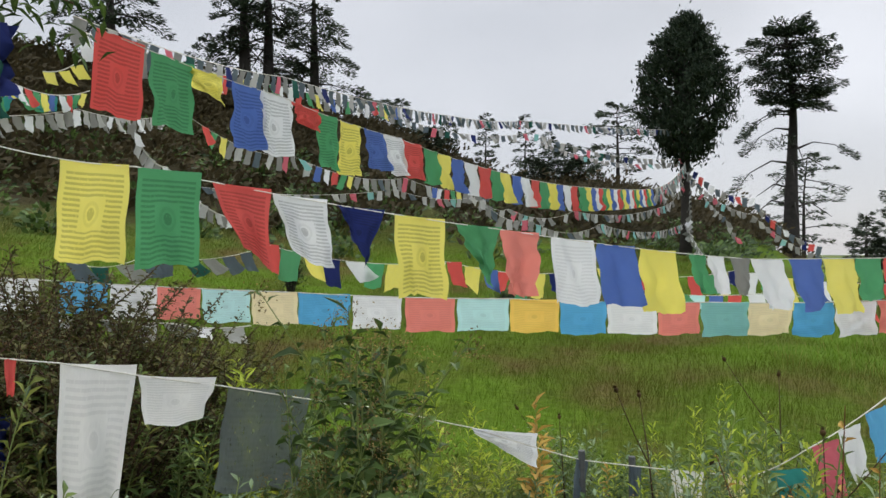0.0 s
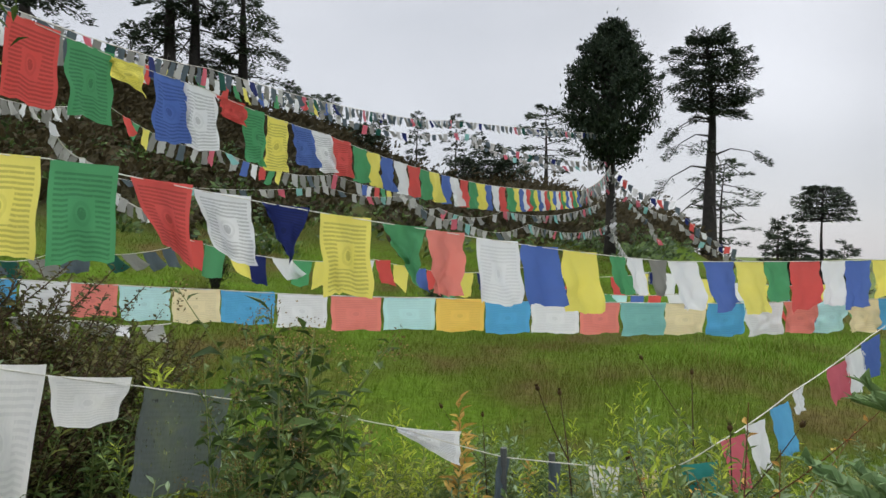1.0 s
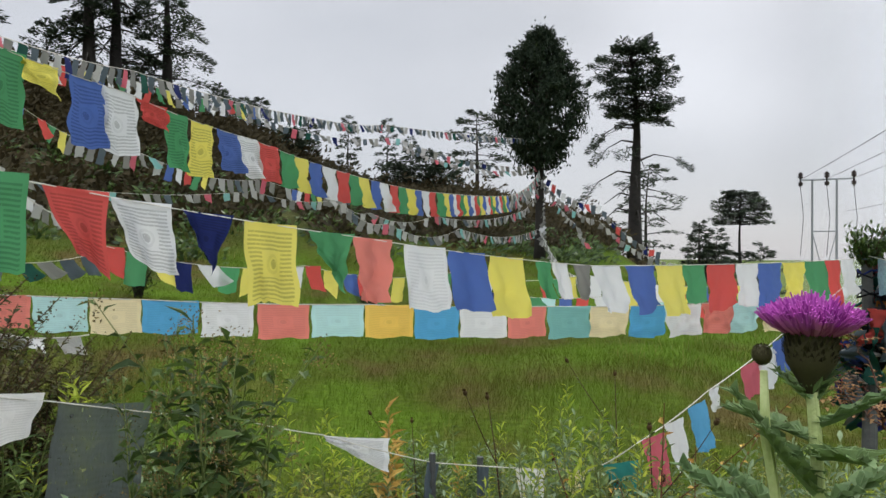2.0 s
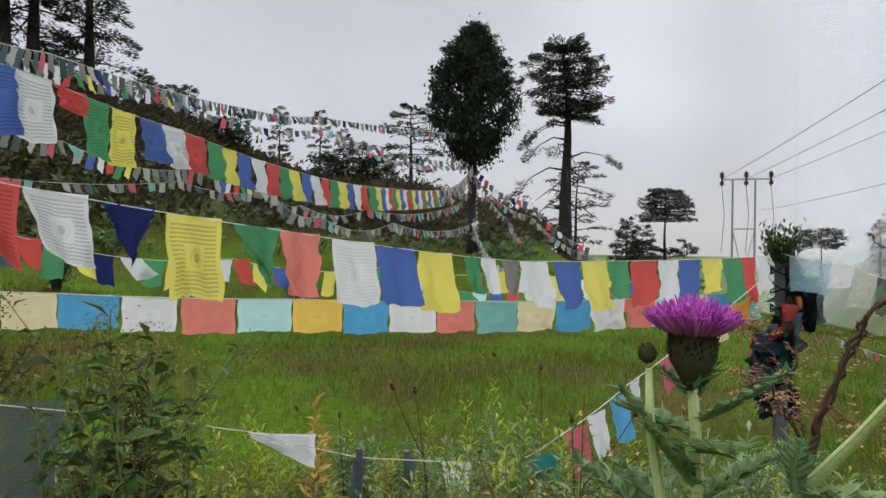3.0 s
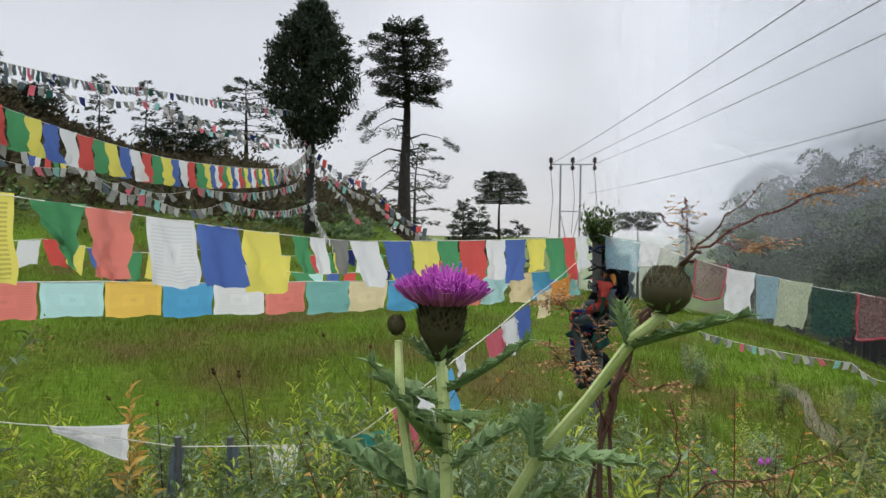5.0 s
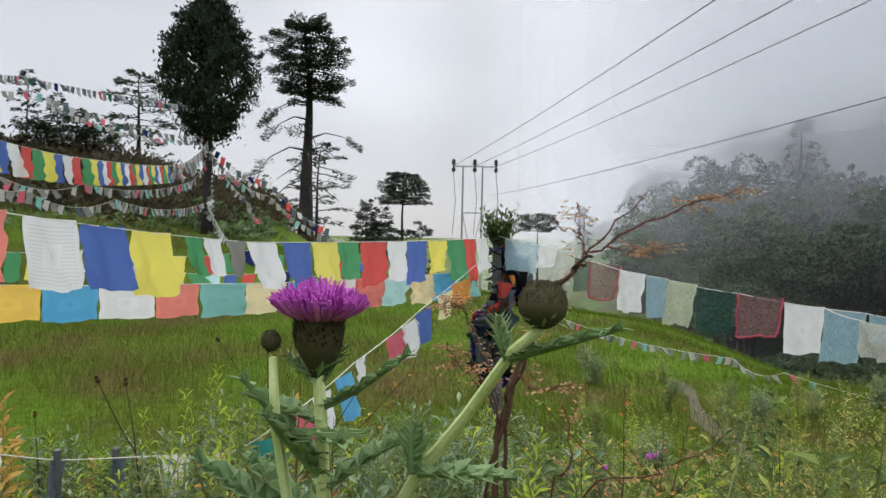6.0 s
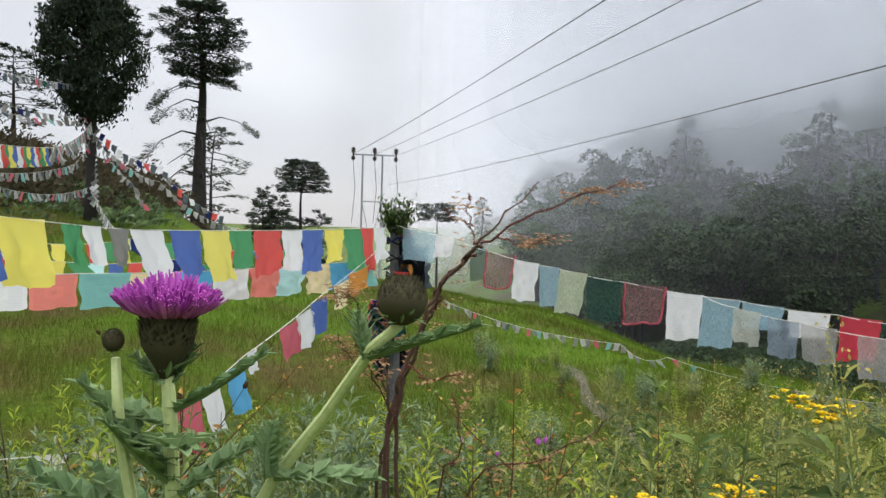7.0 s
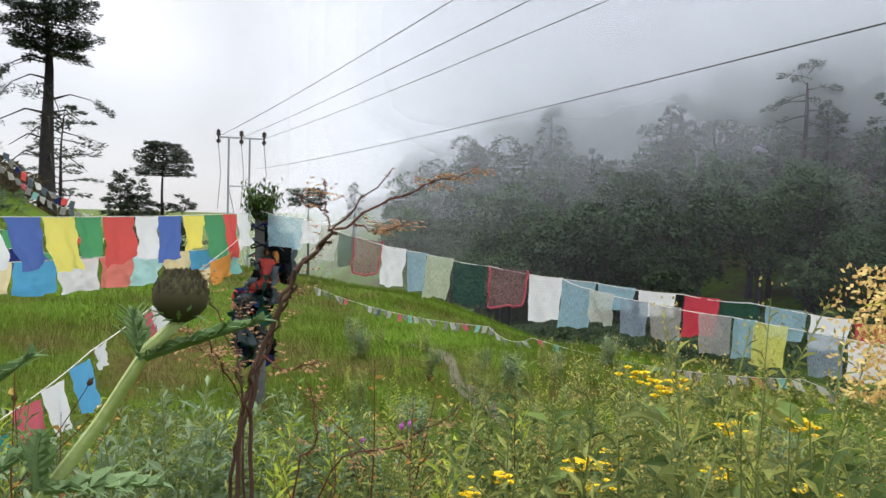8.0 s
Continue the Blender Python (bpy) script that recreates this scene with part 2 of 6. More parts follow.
FAINT = {k: cloth("faint_print_" + k, CLOTH[k], 0.16, 0.0, 0.15) for k in ("sky", "white", "coral", "aqua", "cream", "amber", "seaglass")}
GAUZE = {"faded": (0.40, 0.38, 0.36), "sky": (0.34, 0.54, 0.62), "cream": (0.60, 0.60, 0.50), "white": (0.82, 0.81, 0.80), "brown": (0.24, 0.12, 0.12), "yellowed": (0.60, 0.66, 0.44),
         "pine": (0.012, 0.075, 0.055), "red": (0.62, 0.03, 0.06), "slate": (0.27, 0.33, 0.40), "yellow": (0.78, 0.76, 0.14)}
SHEER = {k: cloth("sheer_cotton_" + k, c, 0.12, 0.12 if k in ("red", "white") else 0.36, 0.3) for k, c in GAUZE.items()}

cord_mat = varied("cotton_cord", (0.45, 0.42, 0.36), (0.75, 0.72, 0.64), 20, 0.9, island=0.0)
wire_mat = varied("weathered_wire", (0.02, 0.02, 0.022), (0.05, 0.05, 0.05), 3, 0.5, island=0.0)
bark_mat = varied("conifer_bark", (0.020, 0.019, 0.018), (0.066, 0.058, 0.050), 4, 0.95, island=0.0, bump=0.03, bump_scale=9)
twig_mat = varied("twig_bark", (0.030, 0.018, 0.012), (0.10, 0.055, 0.038), 20, 0.9, island=0.0)
needle_mat = varied("conifer_needles", (0.022, 0.036, 0.022), (0.070, 0.092, 0.052), 0.5, 0.8, thin=0.2)
cypress_mat = varied("cypress_sprays", (0.010, 0.019, 0.012), (0.036, 0.050, 0.028), 0.8, 0.9, thin=0.08)
scrub_mat = varied("hill_scrub", (0.015, 0.016, 0.008), (0.066, 0.050, 0.022), 0.09, 0.9, thin=0.25, island=0.35, detail=8)
forest_mat = varied("broadleaf_crowns", (0.016, 0.030, 0.014), (0.07, 0.10, 0.042), 0.15, 0.85, thin=0.2, island=0.45)
leaf_green = varied("herb_leaves", (0.050, 0.080, 0.020), (0.33, 0.34, 0.085), 3, 0.6, thin=0.35)
leaf_dark = varied("shrub_leaves", (0.022, 0.044, 0.012), (0.10, 0.155, 0.036), 3, 0.45, thin=0.3)
leaf_mid = varied("soft_green_leaves", (0.042, 0.078, 0.022), (0.20, 0.27, 0.070), 3, 0.6, thin=0.35)
leaf_lime = varied("young_leaves", (0.20, 0.28, 0.025), (0.50, 0.54, 0.075), 4, 0.6, thin=0.4)
leaf_rust = varied("rusty_leaves", (0.26, 0.12, 0.028), (0.58, 0.38, 0.10), 6, 0.7, thin=0.35)
leaf_grey = varied("silvery_leaves", (0.10, 0.15, 0.08), (0.27, 0.34, 0.19), 4, 0.75, thin=0.3)
brown_mat = varied("dried_seed_heads", (0.030, 0.018, 0.008), (0.12, 0.070, 0.030), 12, 0.9, thin=0.1)
stem_mat = varied("herb_stems", (0.08, 0.11, 0.03), (0.22, 0.26, 0.09), 9, 0.7, island=0.0)
red_stem = varied("reddish_rose_stems", (0.055, 0.020, 0.013), (0.15, 0.047, 0.028), 14, 0.6, island=0.0)
leaf_briar = varied("briar_leaflets", (0.14, 0.060, 0.032), (0.34, 0.20, 0.09), 8, 0.7, thin=0.3)
leaf_dusk = varied("dull_bush_leaves", (0.030, 0.036, 0.012), (0.13, 0.12, 0.040), 3, 0.7, thin=0.25)
gold_mat = varied("yellow_florets", (0.72, 0.48, 0.01), (0.90, 0.72, 0.03), 30, 0.7, thin=0.3)
pale_bloom = varied("pale_yellow_sprays", (0.20, 0.16, 0.04), (0.52, 0.42, 0.13), 20, 0.8, thin=0.3)
russet_buds = varied("russet_buds", (0.07, 0.050, 0.018), (0.30, 0.21, 0.075), 20, 0.85, thin=0.2)
rusty_bloom = varied("fading_gold_sprays", (0.34, 0.17, 0.05), (0.80, 0.62, 0.24), 20, 0.8, thin=0.35)
white_bloom = varied("small_white_blossom", (0.62, 0.64, 0.58), (0.82, 0.82, 0.76), 30, 0.8, thin=0.2)
purple_mat = varied("thistle_florets", (0.36, 0.035, 0.36), (0.80, 0.26, 0.74), 60, 0.6, thin=0.35)
thistle_green = varied("thistle_stem", (0.34, 0.41, 0.14), (0.58, 0.63, 0.32), 25, 0.7, island=0.0, bump=0.001, bump_scale=400)
thistle_leaf = varied("thistle_leaf", (0.10, 0.17, 0.065), (0.25, 0.34, 0.15), 30, 0.65, thin=0.25, island=0.2)
bract_mat = varied("thistle_bracts", (0.018, 0.014, 0.008), (0.080, 0.072, 0.034), 40, 0.7)
pole_mat = varied("galvanised_pole", (0.22, 0.23, 0.24), (0.38, 0.39, 0.40), 5, 0.5, island=0.0)
ceramic_mat = varied("dark_insulator", (0.03, 0.022, 0.02), (0.06, 0.045, 0.04), 5, 0.25, island=0.0)
post_mat = varied("weathered_post", (0.04, 0.045, 0.05), (0.14, 0.14, 0.13), 14, 0.9, island=0.0, bump=0.004)


def meadow_material(name, gain, thin):
    m, n, l, bsdf = nodes_of(name)
    coord = n.new("ShaderNodeTexCoord")
    big, mid, fine = (n.new("ShaderNodeTexNoise") for _ in range(3))
    for node, s, d in ((big, 0.24, 4.0), (mid, 1.1, 5.0), (fine, 14.0, 6.0)):
        node.inputs["Scale"].default_value, node.inputs["Detail"].default_value = s, d
        l.new(coord.outputs["Object"], node.inputs["Vector"])
    ramp = n.new("ShaderNodeValToRGB")
    ramp.color_ramp.elements[0].position, ramp.color_ramp.elements[0].color = 0.385, (*[gain * c for c in (0.105, 0.086, 0.026)], 1)
    ramp.color_ramp.elements[1].position, ramp.color_ramp.elements[1].color = 0.58, (*[gain * c for c in (0.096, 0.164, 0.014)], 1)
    extra = ramp.color_ramp.elements.new(0.475)
    extra.color = (*[gain * c for c in (0.084, 0.116, 0.014)], 1)
    add = n.new("ShaderNodeMix")
    add.inputs["Factor"].default_value = 0.45
    l.new(big.outputs["Fac"], add.inputs["A"])
    l.new(mid.outputs["Fac"], add.inputs["B"])
    l.new(add.outputs["Result"], ramp.inputs["Fac"])
    spots = n.new("ShaderNodeMix")
    spots.data_type, spots.blend_type = "RGBA", "MULTIPLY"
    spots.inputs["Factor"].default_value = 0.3 if thin else 0.6
    fr = n.new("ShaderNodeMapRange")
    fr.inputs["From Min"].default_value, fr.inputs["From Max"].default_value = 0.3, 0.7
    fr.inputs["To Min"].default_value, fr.inputs["To Max"].default_value = 0.45, 1.35
    l.new(fine.outputs["Fac"], fr.inputs["Value"])
    # up on the hill the turf gives way to brown undergrowth
    height = n.new("ShaderNodeSeparateXYZ")
    l.new(coord.outputs["Object"], height.inputs["Vector"])
    wander = n.new("ShaderNodeMath")
    wander.operation = "MULTIPLY_ADD"
    wander.inputs[1].default_value = 2.4
    l.new(mid.outputs["Fac"], wander.inputs[0])
    l.new(height.outputs["Z"], wander.inputs[2])
    upper = n.new("ShaderNodeMapRange")
    upper.inputs["From Min"].default_value, upper.inputs["From Max"].default_value = 2.7, 4.3
    l.new(wander.outputs["Value"], upper.inputs["Value"])
    hill = n.new("ShaderNodeMix")
    hill.data_type = "RGBA"
    hill.inputs["B"].default_value = (0.042, 0.036, 0.017, 1)
    l.new(upper.outputs["Result"], hill.inputs["Factor"])
    l.new(ramp.outputs["Color"], hill.inputs["A"])
    l.new(hill.outputs["Result"], spots.inputs["A"])
    l.new(fr.outputs["Result"], spots.inputs["B"])
    l.new(spots.outputs["Result"], bsdf.inputs["Base Color"])
    bsdf.inputs["Roughness"].default_value = 0.95
    bsdf.inputs["Specular IOR Level"].default_value = 0.03
    if thin:
        geo = n.new("ShaderNodeNewGeometry")
        each = n.new("ShaderNodeMapRange")
        each.inputs["To Min"].default_value, each.inputs["To Max"].default_value = 0.85, 1.15
        l.new(geo.outputs["Random Per Island"], each.inputs["Value"])
        shade = n.new("ShaderNodeVectorMath")
        shade.operation = "SCALE"
        l.new(spots.outputs["Result"], shade.inputs[0])
        l.new(each.outputs["Result"], shade.inputs["Scale"])
        l.new(shade.outputs["Vector"], bsdf.inputs["Base Color"])
        tr, mx = n.new("ShaderNodeBsdfTranslucent"), n.new("ShaderNodeMixShader")
        mx.inputs["Fac"].default_value = thin
        l.new(shade.outputs["Vector"], tr.inputs["Color"])
        l.new(bsdf.outputs["BSDF"], mx.inputs[1])
        l.new(tr.outputs["BSDF"], mx.inputs[2])
        l.new(mx.outputs["Shader"], n["Material Output"].inputs["Surface"])
    else:
        b = n.new("ShaderNodeBump")
        b.inputs["Strength"].default_value, b.inputs["Distance"].default_value = 0.8, 0.06
        l.new(fine.outputs["Fac"], b.inputs["Height"])
        l.new(b.outputs["Normal"], bsdf.inputs["Normal"])
    return m


meadow_mat = meadow_material("meadow", 0.74, 0.0)
grass_mat = meadow_material("grass_blades", 0.87, 0.4)


def mist_material(name, low, high, least, most, seed, begin, closed):
    """Cloud drifting along the slope: thin below, closed above."""
    m, n, l, bsdf = nodes_of(name)
    n.remove(bsdf)
    coord, sep = n.new("ShaderNodeTexCoord"), n.new("ShaderNodeSeparateXYZ")
    l.new(coord.outputs["Object"], sep.inputs["Vector"])
    shift = n.new("ShaderNodeMapping")
    shift.inputs["Location"].default_value = (seed * 13.7, seed * 5.1, 0)
    shift.inputs["Scale"].default_value = (0.03, 0.03, 0.06)
    wisps = n.new("ShaderNodeTexNoise")
    wisps.inputs["Scale"].default_value, wisps.inputs["Detail"].default_value = 1.0, 5.0
    l.new(coord.outputs["Object"], shift.inputs["Vector"])
    l.new(shift.outputs["Vector"], wisps.inputs["Vector"])
    lift = n.new("ShaderNodeMath")
    lift.operation = "MULTIPLY_ADD"
    lift.inputs[1].default_value = (high - low) * 1.6
    l.new(wisps.outputs["Fac"], lift.inputs[0])
    l.new(sep.outputs["Z"], lift.inputs[2])
    tilt = n.new("ShaderNodeMath")
    tilt.operation = "MULTIPLY_ADD"
    tilt.inputs[1].default_value = 0.14
    l.new(sep.outputs["Y"], tilt.inputs[0])
    l.new(lift.outputs["Value"], tilt.inputs[2])
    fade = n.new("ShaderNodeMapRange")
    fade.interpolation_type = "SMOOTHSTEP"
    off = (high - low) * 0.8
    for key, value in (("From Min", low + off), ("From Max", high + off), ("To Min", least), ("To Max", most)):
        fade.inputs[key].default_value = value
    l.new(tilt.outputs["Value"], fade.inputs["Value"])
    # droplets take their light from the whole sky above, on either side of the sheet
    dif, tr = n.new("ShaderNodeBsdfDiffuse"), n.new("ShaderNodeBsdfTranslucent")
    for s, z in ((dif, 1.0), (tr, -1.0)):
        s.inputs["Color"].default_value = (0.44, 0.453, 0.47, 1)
        up = n.new("ShaderNodeCombineXYZ")
        up.inputs["Z"].default_value = z
        l.new(up.outputs["Vector"], s.inputs["Normal"])
    half, clear, mx = n.new("ShaderNodeAddShader"), n.new("ShaderNodeBsdfTransparent"), n.new("ShaderNodeMixShader")
    l.new(dif.outputs["BSDF"], half.inputs[0])
    l.new(tr.outputs["BSDF"], half.inputs[1])
    edge_uv, edge = n.new("ShaderNodeUVMap"), n.new("ShaderNodeSeparateXYZ")
    edge_uv.uv_map = "UVMap"
    l.new(edge_uv.outputs["UV"], edge.inputs["Vector"])
    last = fade.outputs["Result"]
    for axis, a, b in (("X", begin, closed), ("Y", 1.0, 0.45)):
        soft = n.new("ShaderNodeMapRange")
        soft.interpolation_type = "SMOOTHSTEP"
        soft.inputs["From Min"].default_value, soft.inputs["From Max"].default_value = a, b
        soft.inputs["To Min"].default_value = 0.015
        l.new(edge.outputs[axis], soft.inputs["Value"])
        times = n.new("ShaderNodeMath")
        times.operation = "MULTIPLY"
        l.new(last, times.inputs[0])
        l.new(soft.outputs["Result"], times.inputs[1])
        last = times.outputs["Value"]
    l.new(last, mx.inputs["Fac"])
    l.new(clear.outputs["BSDF"], mx.inputs[1])
    l.new(half.outputs["Shader"], mx.inputs[2])
    l.new(mx.outputs["Shader"], n["Material Output"].inputs["Surface"])
    return m


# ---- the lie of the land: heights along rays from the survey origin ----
STEPS = (0.0, 4, 10, 16, 22, 32, 42, 70, 160, 500, 4000)
PROFILES = {}


def profile(bearing, *heights):
    PROFILES[bearing] = (0.0, *heights, heights[-1])


profile(-120, 0.0, 0.3, 0.8, 2.0, 5.0, 9.0, 12, 14, 20)
profile(-60, 0.1, 0.5, 1.2, 3.0, 8.0, 13, 12, 5, 0)
profile(-31, 0.1, 0.45, 1.0, 2.2, 6.6, 11.6, 11, 5, 0)
profile(-20, 0.05, 0.4, 0.95, 2.0, 6.0, 10.4, 9.5, 4, -2)
profile(-6, 0.0, 0.35, 0.85, 1.6, 4.6, 8.2, 7, 2, -5)
profile(8, 0.0, 0.3, 0.75, 1.4, 3.0, 4.8, 4, 0, -8)
profile(20, 0.0, 0.25, 0.6, 1.2, 2.2, 3.2, 2, -5, -10)
profile(28, 0.0, 0.2, 0.3, 0.4, 0.7, 0.6, -2, -10, -20)
profile(38, 0.0, 0.05, 0.0, -0.3, -2.0, -5.0, -12, -18, -20)
profile(50, 0.0, 0.0, -0.1, -0.8, -3.5, -7.0, -11, 5, 20)
profile(65, 0.0, 0.0, -1.0, -3.0, -6.0, -9.0, -9, 20, 45)
profile(85, 0.0, -0.3, -1.8, -4.0, -7.0, -9.0, -6, 35, 70)
profile(130, 0.0, 0.0, 0.0, -1.0, -3.0, -6.0, -8, 10, 5)
profile(180, 0.0, 0.1, 0.2, 0.4, 1.0, 2.0, 4, 8, 20)
BEARINGS = sorted(PROFILES)
TABLE = np.array([PROFILES[BEARINGS[-1]]] + [PROFILES[b] for b in BEARINGS])
NODES = np.array([BEARINGS[-1] - 360.0] + [float(b) for b in BEARINGS])


def land(x, y):
    """Height of the ground at places of the plan (arrays)."""
    x, y = np.asarray(x, float), np.asarray(y, float)
    b, d = np.degrees(np.arctan2(x, y)), np.hypot(x, y)
    i = np.clip(np.searchsorted(NODES, b, side="right") - 1, 0, len(NODES) - 2)
    t = (b - NODES[i]) / (NODES[i + 1] - NODES[i])
    t = t * t * (3 - 2 * t)
    j = np.clip(np.searchsorted(STEPS, d, side="right") - 1, 0, len(STEPS) - 2)
    s = np.array(STEPS)
    u = np.clip((d - s[j]) / (s[j + 1] - s[j]), 0, 1)
    z = (TABLE[i, j] * (1 - u) + TABLE[i, j + 1] * u) * (1 - t) + (TABLE[i + 1, j] * (1 - u) + TABLE[i + 1, j + 1] * u) * t
    swell = np.clip((d - 2) / 30, 0, 1)
    z = z + swell * 0.55 * np.sin(x * 0.31 + 1.3) * np.sin(y * 0.27 + 0.4) + 0.05 * np.sin(x * 1.7 + y * 0.6) * np.sin(y * 1.3)
    return z


def ground_at(bearing, dist, sink=0.0):
    p = at(bearing, dist)
    p.z = float(land(p.x, p.y)) - sink
    return p


def build_ground():
    rings = [0.0] + [0.6 * 1.058 ** k for k in range(158)]
    turns = 240
    verts, faces = [], []
    for r in rings[1:]:
        a = np.linspace(0, 2 * np.pi, turns, endpoint=False)
        x, y = np.sin(a) * r, np.cos(a) * r
        verts += list(zip(x, y, land(x, y)))
    for k in range(len(rings) - 2):
        for q in range(turns):
            n = (q + 1) % turns
            faces.append((k * turns + q, k * turns + n, (k + 1) * turns + n, (k + 1) * turns + q))
    c = len(verts)
    verts.append((0, 0, 0))
    faces += [(c, (q + 1) % turns, q) for q in range(turns)]
    me = bpy.data.meshes.new("ground")
    me.from_pydata(verts, [], [f[::-1] for f in faces])
    me.materials.append(meadow_mat)
    me.polygons.foreach_set("use_smooth", [True] * len(me.polygons))
    tagged(new("ground", me), "sloping green mountain meadow with brownish patches", "ground", kind="structure")


build_ground()


def blades(name, n, near, far, b0, b1, tall, wide, material, label, category, power=1.0, keep=None):
    """Many thin bent blades in one mesh."""
    r = near + (far - near) * nrg.random(n) ** power
    b = np.radians(b0 + (b1 - b0) * nrg.random(n))
    x, y = np.sin(b) * r, np.cos(b) * r
    if keep is not None:
        ok = keep(x, y, r, np.degrees(b))
        x, y, r = x[ok], y[ok], r[ok]
        n = len(x)
    z = land(x, y) - 0.01
    patch = 0.55 + 0.6 * (0.5 + 0.5 * np.sin(x * 0.8 + 2.0 * np.sin(y * 0.45)) * np.sin(y * 0.9 + 1.5 * np.sin(x * 0.5)))
    h = tall * (0.5 + 0.9 * nrg.random(n)) * patch
    w = wide * (0.7 + 0.6 * nrg.random(n)) * np.clip(r / 9, 0.6, 3.0)
    a, lean = nrg.random(n) * 2 * np.pi, nrg.normal(0.6, 0.4, n) * h
    la = nrg.normal(1.2, 0.9, n)
    sx, sy = np.cos(a) * w, np.sin(a) * w
    lx, ly = np.cos(la) * lean, np.sin(la) * lean
    v = np.empty((n, 5, 3))
    v[:, 0] = np.c_[x - sx, y - sy, z]
    v[:, 1] = np.c_[x + sx, y + sy, z]
    v[:, 2] = np.c_[x + sx * 0.7 + lx * 0.35, y + sy * 0.7 + ly * 0.35, z + h * 0.6]
    v[:, 3] = np.c_[x - sx * 0.7 + lx * 0.35, y - sy * 0.7 + ly * 0.35, z + h * 0.6]
    v[:, 4] = np.c_[x + lx, y + ly, z + h]
    base = np.arange(n) * 5
    f = [q for k in base.tolist() for q in ((k, k + 1, k + 2, k + 3), (k + 3, k + 2, k + 4))]
    me = bpy.data.meshes.new(name)
    me.from_pydata(v.reshape(-1, 3), [], f)
    me.materials.append(material)
    tagged(new(name, me), label, category, kind="stuff")


def on_meadow(x, y, r, b):
    z = land(x, y)
    return (z < 2.4) & (z > -2.5)


blades("meadow_grass", 400000, 2.2, 30.0, -36, 92, 0.11, 0.0023, grass_mat, "lush green meadow grass on the slope", "grass", 1.25, on_meadow)
dry_grass = varied("dry_grass", (0.12, 0.11, 0.03), (0.26, 0.23, 0.075), 0.6, 0.8, thin=0.3)
blades("dry_grass", 9000, 3.0, 24.0, -36, 92, 0.22, 0.0022, dry_grass, "brownish seeding grass stalks in the meadow", "grass", 1.2,
       lambda x, y, r, b: on_meadow(x, y, r, b) & (np.sin(x * 0.6 + 1.0) * np.sin(y * 0.5) > 0.05))


def footpath():
    sh, n = Shape(), 24
    verts, faces = [], []
    for i in range(n + 1):
        k = i / n
        p = ground_at(51.5 + 8.5 * k + 0.8 * math.sin(k * 7), 10.0 - 4.6 * k)
        q = ground_at(60.0, 5.4) - ground_at(51.5, 10.0)
        side = Vector((-q.y, q.x, 0)).normalized() * (0.09 + 0.04 * math.sin(k * 11)) * min(1, 5 * k + .1, 5 * (1 - k) + .1)
        for sg in (-1, -0.4, 0.4, 1):
            v = p + side * sg
            v.z = float(land(v.x, v.y)) + (0.012 if abs(sg) > 0.5 else 0.02)
            verts.append(v)
    for i in range(n):
        for k in range(3):
            a = i * 4 + k
            faces.append((a, a + 1, a + 5, a + 4))
    sh.add(verts, faces)
    mud = varied("trodden_earth", (0.05, 0.045, 0.026), (0.11, 0.10, 0.060), 3, 0.95, island=0.0, bump=0.02)
    tagged(new("footpath", sh.mesh("footpath", mud, True)), "narrow trodden earth path through the weeds", "path", kind="structure")


footpath()


# ---- scrub on the hill, many small bushes in one piece ----
def scrub(name, places, size, leaves, leaf, material, label):
    sh = Shape()
    for p in places:
        s = size * rng.uniform(0.5, 1.3)
        for _ in range(leaves):
            a, e = rng.uniform(0, 2 * math.pi), rng.uniform(0.0, 1.0)
            r = s * rng.uniform(0.55, 1.05) * math.sqrt(1 - e * e * 0.8)
            q = p + Vector((math.cos(a) * r, math.sin(a) * r, s * 1.1 * e))
            way = Vector((math.cos(a) + rng.uniform(-.7, .7), math.sin(a) + rng.uniform(-.7, .7), rng.uniform(-.2, 1.3))).normalized()
            sh.blade(q, way, leaf * rng.uniform(0.6, 1.5), leaf * 0.6, way.orthogonal().normalized() * rng.choice((-1, 1)))
    me = sh.mesh(name, material)
    tagged(new(name, me), label, "scrub", kind="stuff")


def hill_places(n, b0, b1, d0, d1, test):
    out = []
    while len(out) < n:
        p = ground_at(rng.uniform(b0, b1), d0 + (d1 - d0) * math.sqrt(rng.random()), 0.1)
        if test(p):
            out.append(p)
    return out


scrub("hill_scrub", hill_places(2300, -40, 29, 21, 46, lambda p: p.z > 1.7), 0.75, 46, 0.26, scrub_mat, "dark brown and olive scrub covering the hill")
scrub("green_scrub", hill_places(260, -40, 30, 19, 34, lambda p: p.z > 1.2), 0.6, 60, 0.2, leaf_dark, "green shrubs at the foot of the hill")
scrub("ridge_scrub", hill_places(240, -40, 30, 40, 46, lambda p: p.z > 0.5), 1.15, 60, 0.26, scrub_mat, "taller dark scrub along the ridge")

scrub("valley_scrub", hill_places(700, 40, 99, 34, 72, lambda p: p.z < -3.0), 1.5, 90, 0.34, forest_mat, "dark leafy undergrowth at the forest's foot")


